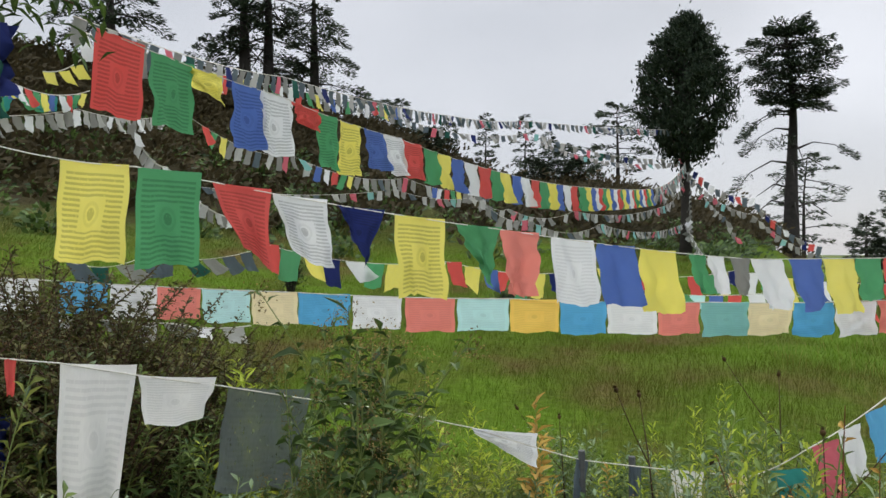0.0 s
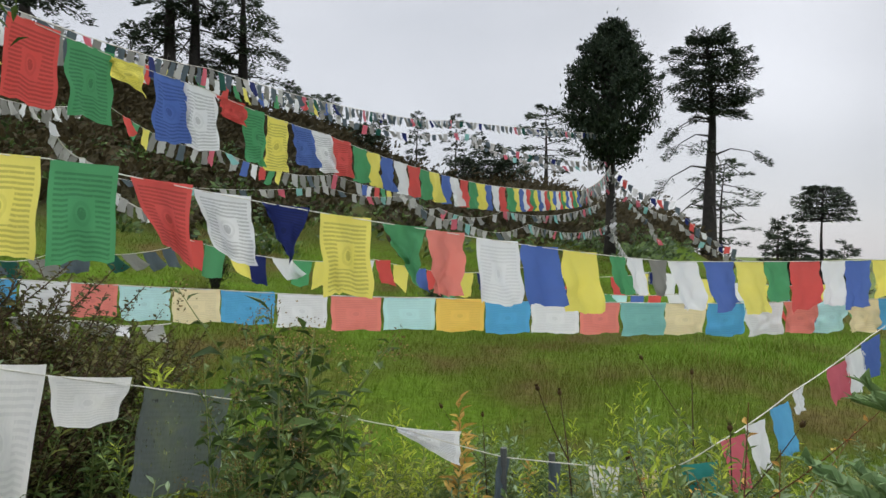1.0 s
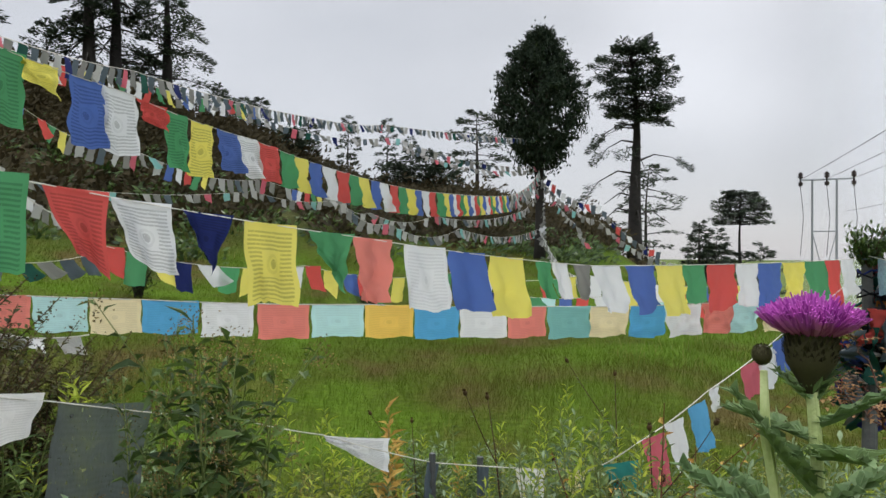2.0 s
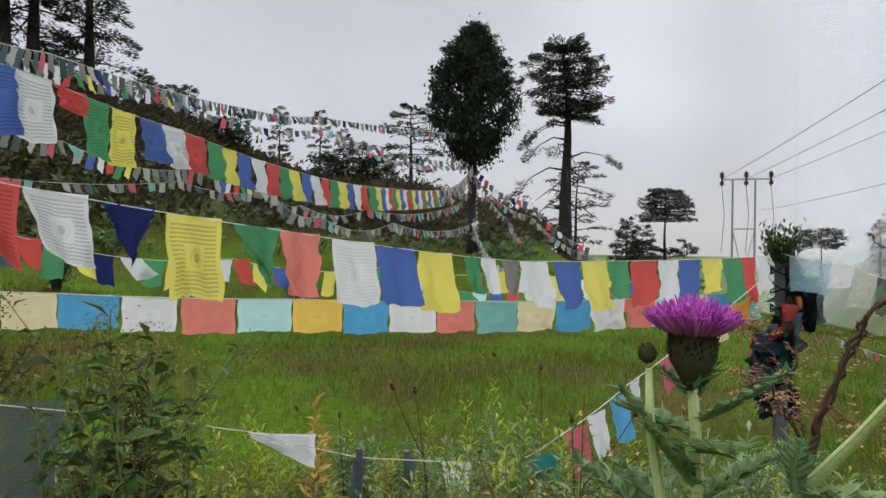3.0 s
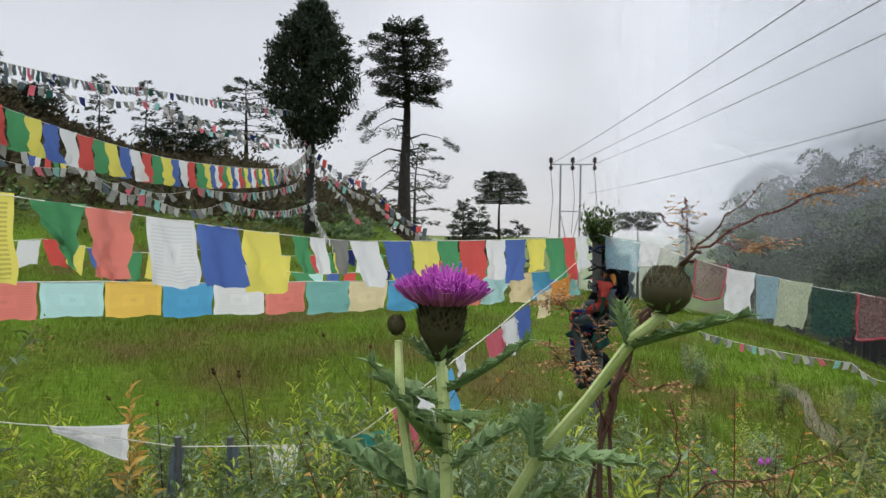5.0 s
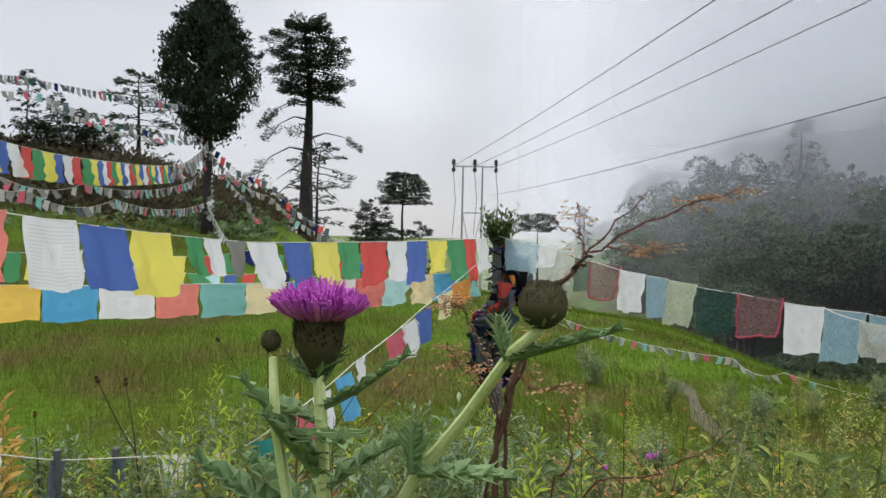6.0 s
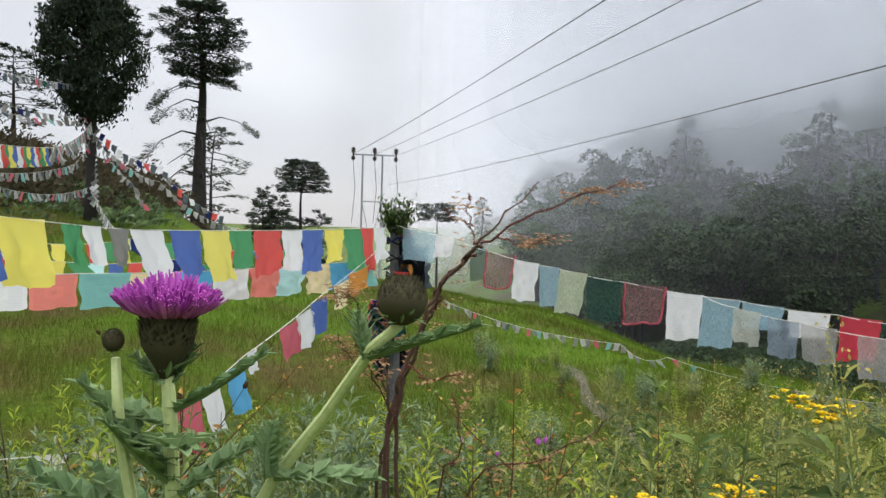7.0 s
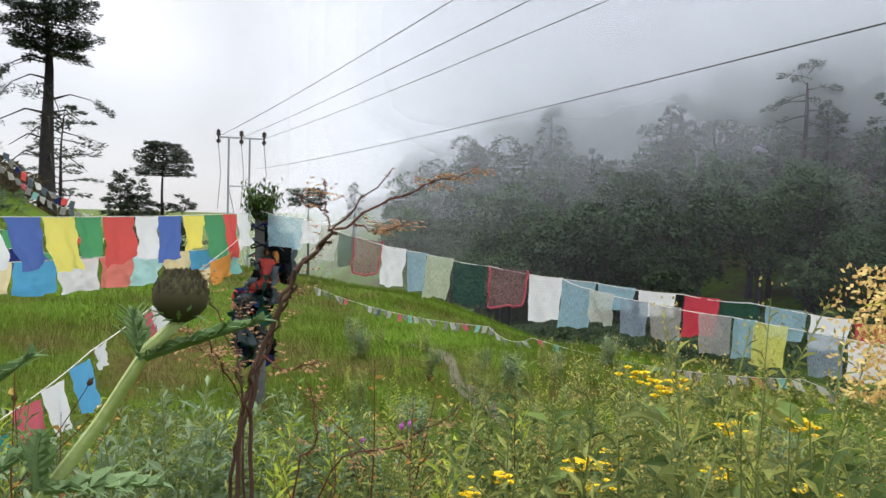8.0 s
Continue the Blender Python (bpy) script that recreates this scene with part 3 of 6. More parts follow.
# ---- trees ----
def tree(name, place, label, category, tall, crown_low, reach, limbs, sprays, spray, foliage, droop=0.15, trunk=0.3, seed=1, flat=0.0, group="", skip=0.0, plate=0.5, dead=0, pieces=False, thin_low=0.0, lift=0.0, puff=2.0, toss=0.13):
    """A conifer: tapered trunk, limbs, and a crown of many small sprays. reach(k): limb length at crown fraction k from bottom to top."""
    r = random.Random(seed)
    top = thing(name, place, label, category, group)
    wood, limb_wood, crown = Shape(), Shape(), Shape()
    bend = [Vector((r.uniform(-.02, .02) * tall * k, r.uniform(-.02, .02) * tall * k, 0)) for k in (0, 0.3, 0.6, 1.0)]
    line = []
    for i in range(11):
        k = i / 10
        j = min(int(k * 3), 2)
        line.append(bend[j].lerp(bend[j + 1], k * 3 - j) + Vector((0, 0, tall * k - 0.3 * (i == 0))))
    wood.tube(line, [trunk * (1.25 if i == 0 else 1.0) * (1 - i / 10.6) for i in range(11)], 9)

    def centre(z):
        k = max(0, min(0.999, z / tall)) * 10
        return line[int(k)].lerp(line[int(k) + 1], k - int(k))

    all_limbs = [limb_wood]

    def one_limb():
        if pieces:
            all_limbs.append(Shape())
        return all_limbs[-1]

    for i in range(limbs):
        k = (i + r.random()) / limbs
        bare = thin_low > 0 and k < 0.4
        if r.random() < (thin_low if bare else skip):
            continue
        z = tall * (crown_low + (0.985 - crown_low) * k)
        a = i * 2.4 + r.uniform(-.5, .5)
        length = reach(k) * r.uniform(0.72, 1.1)
        c = centre(z)
        out = Vector((math.cos(a), math.sin(a), 0))
        rise = r.gauss(0, toss) + ((1 - 1.6 * droop) * 0.4 if k > 0.75 else 0.22 - droop * 0.5)
        rise = rise * (1 - 0.8 * flat) + lift * k
        pts = [c + out * length * s + Vector((0, 0, length * (rise * s - droop * s * s * (1 - flat)))) for s in (0, 0.35, 0.7, 1.0)]
        if bare:
            # old lower limbs arch out and hang, with their needles at the end
            pts = [p + Vector((0, 0, length * d)) for p, d in zip(pts, (0.0, 0.02, -0.12, -0.38))]
        limb_wood = one_limb()
        limb_wood.tube(pts, [0.028 * trunk / 0.3 + length * 0.012, length * 0.012, length * 0.008, 0.008], 5)
        side = Vector((-out.y, out.x, 0))
        for _ in range(sprays):
            s = r.uniform(0.72, 1.08) if bare else r.uniform(0.22, 1.05) ** 0.75
            j = min(int(s * 3), 2)
            q = pts[j].lerp(pts[j + 1], s * 3 - j) if s < 1 else pts[3] + out * (s - 1) * length
            w = length * plate * (1.15 - s) * 0.9 + 0.1
            off = r.uniform(-w, w)
            q = q + side * off + Vector((0, 0, r.uniform(-.12, .2) * spray * puff))
            way = (out + side * (off * 1.1 / max(w, .1)) + Vector((0, 0, r.uniform(-.55, .5)))).normalized()
            crown.blade(q, way, spray * r.uniform(0.6, 1.4), spray * 0.42, (way.cross(Vector((r.uniform(-.6, .6), r.uniform(-.6, .6), 1)))).normalized())
    for i in range(dead):
        z, a = tall * r.uniform(crown_low * 0.55, crown_low * 1.05), r.uniform(0, 6.28)
        out, length, c = Vector((math.cos(a), math.sin(a), 0)), tall * r.uniform(0.1, 0.2), centre(z)
        limb_wood = one_limb()
        limb_wood.tube([c, c + out * length * 0.5 + Vector((0, 0, 0.12 * length)), c + out * length + Vector((0, 0, -0.25 * length))], [0.06, 0.04, 0.015], 5)
    part("trunk", wood, bark_mat, top, smooth=True)
    for sh in all_limbs:
        if sh.v:
            ob = part("limb", sh, bark_mat, top)
            if not pieces:
                tagged(ob, kind="stuff")
    part("crown", crown, foliage, top)
    return top


def egg_tree(place, tall, crown_low, wide, seed):
    """The dense egg-shaped cypress that the flag lines are tied to."""
    r = random.Random(seed)
    top = thing("cypress_tree", place, "dark egg-shaped cypress with flag cords tied to its trunk", "tree")
    wood, limb_wood, crown = Shape(), Shape(), Shape()
    line = [Vector((0.05 * math.sin(i * 1.3), 0.04 * math.cos(i), tall * i / 9 - (0.3 if i == 0 else 0))) for i in range(10)]
    wood.tube(line, [0.24, 0.19, 0.17, 0.16, 0.15, 0.13, 0.10, 0.07, 0.04, 0.015], 9)
    span = tall * (1 - crown_low)
    for i in range(92):
        k = (i + r.random()) / 92
        z = tall * crown_low + span * k * 0.92
        a = i * 2.4 + r.uniform(-.4, .4)
        # widest a third of the way up, tapering to a ragged top
        w = wide * float(np.interp(k, (0, 0.12, 0.3, 0.5, 0.64, 0.78, 0.9, 1.0), (0.50, 0.80, 0.98, 0.97, 0.84, 0.58, 0.30, 0.04))) * r.choice((0.80, 0.90, 0.95, 0.98, 1.0))
        out = Vector((math.cos(a), math.sin(a), 0))
        tip = Vector((0, 0, z + w * 0.28)) + out * w
        limb_wood = Shape()
        limb_wood.tube([Vector((0, 0, z - 0.25)), Vector((0, 0, z)) + out * w * 0.5, tip], [0.045, 0.03, 0.01], 5)
        part("limb", limb_wood, bark_mat, top)
        for _ in range(110):
            s = r.uniform(0.3, 0.95)
            q = Vector((0, 0, z - 0.25)).lerp(tip, s) + Vector((r.gauss(0, .16), r.gauss(0, .16), r.gauss(0.0, .2)))
            way = Vector((r.uniform(-.7, .7), r.uniform(-.7, .7), r.choice((1.0, 0.6, -.6)))).normalized()
            crown.blade(q, way, r.uniform(0.12, 0.22), 0.07, way.cross(Vector((r.uniform(-1, 1), r.uniform(-1, 1), .3))).normalized())
        # plumes at the limb's end, fanning up and out, their tips drooping
        for _ in range(5):
            foot = Vector((0, 0, z - 0.1)).lerp(tip, r.uniform(0.62, 1.0))
            plume = (out * r.uniform(0, .5) + Vector((r.uniform(-.5, .5), r.uniform(-.5, .5), r.uniform(.2, 1.0)))).normalized() * r.uniform(0.25, 0.5)
            for _ in range(56):
                u = r.random()
                q = foot + plume * u + Vector((r.gauss(0, .05), r.gauss(0, .05), r.gauss(-.10 * u * u, .05)))
                way = (plume.normalized() + Vector((r.uniform(-.9, .9), r.uniform(-.9, .9), r.uniform(-.9, .5)))).normalized()
                crown.blade(q, way, r.uniform(0.07, 0.14), 0.042, way.cross(Vector((r.uniform(-1, 1), r.uniform(-1, 1), .3))).normalized())
        # hanging tassels at the skirt
        if k < 0.35:
            for _ in range(40):
                q = tip + Vector((r.gauss(0, .2), r.gauss(0, .2), -r.uniform(0, 0.22)))
                crown.blade(q, (r.uniform(-.2, .2), r.uniform(-.2, .2), -1), r.uniform(0.08, 0.16), 0.04, (math.cos(a + 1), math.sin(a + 1), 0))
    part("trunk", wood, bark_mat, top, smooth=True)
    part("crown", crown, cypress_mat, top)
    return top


CYPRESS = ground_at(18.1, 26, 0.1)
egg_tree(CYPRESS, 9.6 - CYPRESS.z, 0.41, 1.66, 5)


def grow(bearing, dist, rise, **kw):
    """A tree whose top stands at that elevation angle."""
    p = ground_at(bearing, dist, 0.2)
    return tree(place=p, tall=EYE + dist * math.tan(radians(rise)) - p.z, **kw)


def spread(wide, low=0.45, peak=0.6):
    return lambda k: wide * (low + (1 - low) * math.sin(math.pi * min(1, k / peak * 0.5))) if k < peak else wide * max(0.12, math.cos((k - peak) / (1 - peak) * 1.35))


grow(25.2, 45, 15.4, name="pine_tree", label="tall old hemlock pine with a bare trunk and layered crown", category="tree", crown_low=0.42,
     reach=lambda k: 3.7 - 1.2 * k if k < 0.4 else 2.55 * math.sqrt(max(0.10, 1 - ((k - 0.66) / 0.37) ** 2)), limbs=150, sprays=240, spray=0.21, foliage=needle_mat, droop=0.2, trunk=0.50, seed=3, plate=0.5,
     dead=8, skip=0.1, pieces=True, thin_low=0.82, lift=0.12, puff=5.0, toss=0.2)
grow(26.0, 62, 6.9, name="pine_tree", label="smaller misty conifer behind the tall pine", category="tree", crown_low=0.3, reach=spread(2.8, 0.8), limbs=30, sprays=60, spray=0.4,
     foliage=needle_mat, droop=0.2, trunk=0.2, seed=8, skip=0.15)
for b, d, e, lowest, w, sd, lab in ((-24.2, 40, 22.0, 0.30, 3.0, 21, "tall fir on the ridge with drooping layered limbs"), (-14.95, 42, 24.0, 0.22, 2.4, 22, "tall twin-stemmed fir on the ridge"),
                                    (-13.3, 42.5, 23.5, 0.22, 2.9, 23, "tall fir standing close to its twin on the ridge"), (-9.8, 43, 21.0, 0.2, 2.9, 24, "fir with ragged open limbs on the ridge")):
    grow(b, d, e, name="fir_tree", label=lab, category="tree", group="firs on the ridge", crown_low=lowest, reach=spread(w, 0.9, 0.3), limbs=46, sprays=220, spray=0.25, foliage=needle_mat,
         droop=0.36, trunk=0.38, seed=sd, skip=0.25, plate=0.42, dead=6, pieces=True, puff=4.0, toss=0.2)
grow(13.3, 48, 10.9, name="pine_tree", label="flat-crowned pine half lost in the mist", category="tree", crown_low=0.45, reach=spread(2.1, 0.8), limbs=26, sprays=70, spray=0.32,
     foliage=needle_mat, droop=0.2, trunk=0.2, seed=31, flat=0.5, skip=0.1)
for b, e, w, sd in ((3.3, 10.4, 0.65, 41), (6.3, 10.3, 0.75, 42), (8.1, 8.9, 0.7, 43), (-3.2, 11.5, 0.6, 44), (-6.2, 12.2, 0.9, 45), (0.4, 10.0, 0.7, 46), (-17.6, 15.4, 1.1, 47), (-4.6, 11.3, 1.1, 48),
                    (-11.4, 14.2, 1.2, 49), (29.8, 2.6, 0.8, 50), (30.9, 2.0, 0.9, 51)):
    grow(b, 44, e, name="young_conifer", label="slender young conifer on the hill ridge", category="tree", group="young conifers", crown_low=0.35, reach=spread(w, 0.7, 0.35), limbs=24,
         sprays=40, spray=0.24, foliage=needle_mat, droop=0.12, trunk=0.08, seed=sd)
grow(32.5, 70, 4.7, name="pine_tree", label="flat-topped pine on the far edge of the meadow", category="tree", crown_low=0.78, reach=lambda k: 2.75 * math.sqrt(max(0.05, 1 - 0.85 * k * k)), limbs=60, sprays=120, spray=0.3, puff=2.6,
     foliage=needle_mat, droop=0.06, trunk=0.3, seed=61, flat=0.9, plate=0.5)
for b, e, w, sd in ((29.7, 1.9, 1.3, 62), (31.0, 0.9, 1.5, 63), (33.9, 0.9, 2.0, 64), (30.6, 0.4, 2.2, 66), (32.6, 0.3, 2.2, 67)):
    grow(b, 68, e, name="bushy_conifer", label="dark bushy conifer below the flat-topped pine", category="tree", group="bushy conifers", crown_low=0.3, reach=spread(w, 0.9), limbs=26, sprays=70,
         spray=0.4, foliage=needle_mat, droop=0.12, trunk=0.16, seed=sd)
for b, e, w, sd in ((9.3, 7.8, 1.35, 71), (10.5, 6.9, 1.3, 72), (6.9, 6.9, 1.0, 73), (-1.2, 9.2, 1.2, 74)):
    grow(b, 43, e, name="bushy_conifer", label="dark rounded bushy conifer on the hill ridge", category="tree", group="bushy conifers", crown_low=0.22, reach=spread(w, 0.9, 0.5), limbs=40, sprays=80,
         spray=0.22, foliage=needle_mat, droop=0.1, trunk=0.12, seed=sd, puff=4.0)
grow(42.9, 90, 1.8, name="umbrella_tree", label="umbrella-shaped tree standing in the mist", category="tree", crown_low=0.86, reach=lambda k: 2.2 + 0.5 * k, limbs=22, sprays=80, spray=0.45,
     foliage=needle_mat, droop=-0.12, trunk=0.26, seed=65, flat=1.0)


# ---- the misty forest across the valley ----
def broadleaf(place, size, tall, label, seed):
    r = random.Random(seed)
    top = thing("forest_tree", place, label, "tree", "forest across the valley")
    wood, crown = Shape(), Shape()
    wood.tube([(0, 0, -0.5), (0.1, 0, tall * 0.4), (0.2, 0.1, tall * 0.8)], [0.3, 0.22, 0.08], 6)
    for i in range(15):
        a, k = i * 2.4, r.random()
        d = size * r.uniform(0.1, 0.75)
        c = Vector((math.cos(a) * d, math.sin(a) * d, tall * (0.42 + 0.5 * k)))
        wood.tube([(0.1, 0, tall * 0.35), tuple(c)], [0.1, 0.03], 4)
        for _ in range(150):
            v = Vector((r.gauss(0, 1), r.gauss(0, 1), r.gauss(0, 1))).normalized()
            v.z = abs(v.z) * 0.8 - 0.15
            q = c + v * size * r.uniform(0.26, 0.42)
            way = (v + Vector((r.uniform(-.6, .6), r.uniform(-.6, .6), r.uniform(-.5, .3)))).normalized()
            crown.blade(q, way, r.uniform(0.18, 0.42), 0.22, way.orthogonal().normalized())
    part("trunk", wood, bark_mat, top)
    part("crown", crown, forest_mat, top)
    return top


kinds = [broadleaf(ground_at(56, 76), 3.4, 7.5, "rounded broadleaf tree in the misty valley forest", 1), broadleaf(ground_at(66, 78), 4.0, 9.0, "broad-crowned tree in the misty valley forest", 2),
         broadleaf(ground_at(77, 74), 3.0, 8.5, "narrow leafy tree in the misty valley forest", 3)]
for i in range(390):
    d = 66 + 120 * rng.random() ** 1.1
    b = rng.uniform(50, 98)
    p = ground_at(b, d + max(0.0, 58 - b) * 2.2, 0.3)
    s = rng.uniform(0.75, 1.35)
    c = copy_thing(rng.choice(kinds), Matrix.Translation(p) @ Matrix.Rotation(rng.uniform(0, 6.3), 4, "Z"))
    c.scale = (s, s, s * rng.uniform(0.85, 1.2))

old = []
for i, (b, d, e, w) in enumerate(((61.2, 112, 8.6, 2.6), (70.6, 104, 9.3, 2.6), (69.9, 104, 8.6, 2.2), (73.8, 98, 7.2, 2.6), (74.3, 99, 6.6, 2.2), (78.9, 92, 11.4, 4.2), (80.2, 91, 8.4, 2.0), (77.2, 82, 5.2, 3.0),
                                  (59.2, 108, 5.6, 2.4), (66.2, 125, 9.6, 2.4), (83.8, 88, 9.0, 3.4), (55.5, 110, 5.5, 2.0), (64.4, 96, 5.2, 2.0), (87.5, 95, 10.5, 3.4), (68.0, 74, 1.6, 2.6), (72.2, 72, 2.6, 3.0), (80.0, 70, 3.0, 2.8), (62.0, 80, 1.8, 2.4), (84.8, 72, 4.2, 3.0))):
    old.append(grow(b, d, e, name="old_conifer", label="old ragged conifer rising out of the misty forest", category="tree", group="conifers across the valley", crown_low=0.38, reach=spread(w, 0.7),
                    limbs=34, sprays=90, spray=0.45, foliage=needle_mat, droop=0.32, trunk=0.5, seed=80 + i, skip=0.15, dead=5, puff=4.0, toss=0.25, plate=0.36))
for i in range(34):
    p = ground_at(rng.uniform(46, 97), rng.uniform(95, 185), 0.4)
    s = rng.uniform(0.55, 0.9)
    c = copy_thing(rng.choice(old), Matrix.Translation(p) @ Matrix.Rotation(rng.uniform(0, 6.3), 4, "Z"))
    c.scale = (s, s, s)


def mist(dist, b0, b1, z0, z1, low, high, least, most, seed):
    """A sheet of cloud that begins at bearing b0 and has closed by b1."""
    sh = Shape()
    n = 90
    verts, faces, uv = [], [], []
    for i in range(n + 1):
        b = -60 + 200 * i / n
        for k in range(7):
            z = z0 + (z1 - z0) * k / 6
            p = at(b, dist, z)
            verts.append(p)
            uv.append((b / 100, k / 6))
    for i in range(n):
        for k in range(6):
            a = i * 7 + k
            faces.append((a, a + 7, a + 8, a + 1))
    sh.add(verts, faces, uv)
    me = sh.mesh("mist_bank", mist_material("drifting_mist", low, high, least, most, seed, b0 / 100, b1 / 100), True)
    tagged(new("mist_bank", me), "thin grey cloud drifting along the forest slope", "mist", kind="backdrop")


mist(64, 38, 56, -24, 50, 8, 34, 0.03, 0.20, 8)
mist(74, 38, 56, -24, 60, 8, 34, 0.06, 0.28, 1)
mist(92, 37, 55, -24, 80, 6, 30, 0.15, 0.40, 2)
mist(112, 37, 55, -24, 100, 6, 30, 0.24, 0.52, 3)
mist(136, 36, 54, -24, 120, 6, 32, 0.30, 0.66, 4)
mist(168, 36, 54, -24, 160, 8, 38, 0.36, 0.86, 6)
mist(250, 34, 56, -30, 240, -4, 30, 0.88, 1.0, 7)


# ---- the power line ----
def power_pole():
    base = ground_at(38.1, 35, 0.4)
    a, b = spot(37.15, 5.25, 35), spot(38.65, 5.25, 35)
    top = thing("power_pole", base, "grey two-legged power pole with crossarm and dark insulators", "power pole")

    def here(p):
        return p - base

    foot_a, foot_b = Vector((a.x, a.y, base.z)), Vector((b.x, b.y, base.z))
    for foot, head in ((foot_a, a), (foot_b, b)):
        sh = Shape()
        sh.tube([here(foot), here(head)], [0.058, 0.042], 10)
        part("post", sh, pole_mat, top)
    ends = [spot(36.35, 5.3, 35), spot(39.75, 5.3, 35)]
    way = (ends[1] - ends[0]).normalized()
    up = Vector((0, 0, 1))
    sh = Shape()
    sh.tube([here(ends[0]), here(ends[1])], 0.042, 4)
    part("crossarm", sh, pole_mat, top)
    sh = Shape()
    drop = 2.15
    sh.tube([here(a - up * drop), here(b - up * drop)], 0.035, 4)
    part("tie_bar", sh, pole_mat, top)
    for p, q in ((a - up * drop, foot_b + up * 1.5), (b - up * drop, foot_a + up * 1.5)):
        sh = Shape()
        sh.tube([here(p), here(q)], 0.02, 4)
        part("brace", sh, pole_mat, top)
    heads = []
    for k in (0.02, 0.5, 0.98):
        p = ends[0].lerp(ends[1], k)
        sh = Shape()
        ribs = ((-0.30, 0.03), (-0.25, 0.03), (-0.24, 0.10), (-0.18, 0.09), (-0.17, 0.05), (-0.16, 0.10), (-0.10, 0.09), (-0.09, 0.04), (0.03, 0.045), (0.09, 0.05), (0.10, 0.115), (0.16, 0.10), (0.17, 0.07),
                (0.21, 0.07), (0.22, 0.115), (0.27, 0.10), (0.28, 0.06), (0.33, 0.05))
        sh.tube([here(p + up * z) for z, _ in ribs], [q for _, q in ribs], 9)
        part("insulator", sh, ceramic_mat, top, "dark ribbed insulator")
        heads.append(p + up * 0.02)
    for k in (0.02, 0.5, 0.98):
        p = ends[0].lerp(ends[1], k)
        sh = Shape()
        sh.tube([here(p - up * 0.3), here(p - up * 1.6 + way * 0.12), here(p - up * 3.2)], 0.012, 4)
        part("down_lead", sh, wire_mat, top)
    return heads


HEADS = power_pole()


def overhead_wire(p0, p1, sag, radius, label):
    sh = Shape()
    pts = []
    for i in range(41):
        k = i / 40
        q = p0.lerp(p1, k)
        q.z -= sag * 4 * k * (1 - k)
        pts.append(q)
    sh.tube(pts, radius, 5)
    tagged(new("power_wire", sh.mesh("power_wire", wire_mat)), label, "wire", "overhead wires")


AWAY = Vector((-22.6, -41.7, 0.47))
for head in HEADS:
    overhead_wire(head, head + AWAY, 0.3, 0.009, "dark overhead power wire strung from the H-frame pole")
low_tie = spot(39.2, 3.1, 35)
overhead_wire(low_tie, low_tie + Vector((-23.7, -41.0, 0.0)), 0.3, 0.008, "single lower power wire running past the meadow")


# ---- prayer flags ----
def flag_shape(w, h, skew=0.0, left=1.0, right=1.0, pinch=0.0, wave=0.02, curl=0.0, seed=0, nu=9, nv=11, ragged=0.0):
    """A hanging cloth. Top edge from (0, 0, 0) to (w, 0, 0). skew: how far the wind carries the hem along the line;
    left, right: share of the full drop at either side; curl: how far the hem blows out."""
    r = random.Random(seed)
    ph, ph2, ph3, lean_fold = r.uniform(0, 6.3), r.uniform(0, 6.3), r.uniform(0, 6.3), r.uniform(0.4, 1.4)
    sh = Shape()
    verts, uv, faces = [], [], []
    for j in range(nv + 1):
        v = j / nv
        for i in range(nu + 1):
            u = i / nu
            drop = h * (left + (right - left) * u) * v
            hem = (0.025 * math.sin(u * 7 + ph) + 0.012 * math.sin(u * 19 + ph2)) * h * v
            fray = r.uniform(0, ragged) * h if j == nv else 0.0
            x = w * (0.5 + (u - 0.5) * (1 - pinch * v)) + skew * h * v * (0.6 + 0.4 * v) + 0.01 * w * math.sin(v * 9 + ph)
            y = wave * (0.25 + v) * (math.sin(u * 6.2 + ph + v * 2.2) + 0.6 * math.sin(u * 11 + ph2 - v * 4)) + curl * h * v * v
            # a few slanting folds that start at the tied corners
            y += 0.55 * wave * math.sin((u * lean_fold + v * 1.2) * 9 + ph3) * (0.3 + v) + 0.3 * wave * math.sin((u - v * lean_fold) * 17 + ph2)
            x += 0.2 * wave * v * math.sin(v * 5 + ph3)
            z = -drop - hem - fray - 0.012 * w * math.sin(math.pi * u)
            verts.append((x, y, z))
            uv.append((u, 1 - v))
    for j in range(nv):
        for i in range(nu):
            a = j * (nu + 1) + i
            faces.append((a, a + 1, a + nu + 2, a + nu + 1))
    sh.add(verts, faces, uv)
    return sh


SMALL = {}


def small_flag(material, variant):
    """Shared meshes for the little flags on the far lines, one metre wide and one and a third high."""
    key = (material.name, variant)
    if key not in SMALL:
        sk = (0.0, 0.25, 0.45, -0.1, 0.15, 0.6)[variant]
        sh = flag_shape(0.92, 1.25, sk, (1, 0.9, 0.75, 1, 0.6, 0.9)[variant], (1, 1, 1, 0.85, 1, 0.6)[variant], 0.08, 0.07, (0.1, -0.15, 0.2, 0, 0.25, -0.1)[variant], variant, 4, 5)
        SMALL[key] = sh.mesh("flag", material, True)
    return SMALL[key]


def cord_points(knots, sag, n=60):
    """A cord through the knots, sagging between each two."""
    pts = []
    for a, b in zip(knots, knots[1:]):
        m = max(8, int(n * (b - a).length / sum((q - p).length for p, q in zip(knots, knots[1:]))))
        for i in range(m):
            k = i / m
            q = a.lerp(b, k)
            q.z -= sag * 4 * k * (1 - k)
            pts.append(q)
    return pts + [knots[-1].copy()]


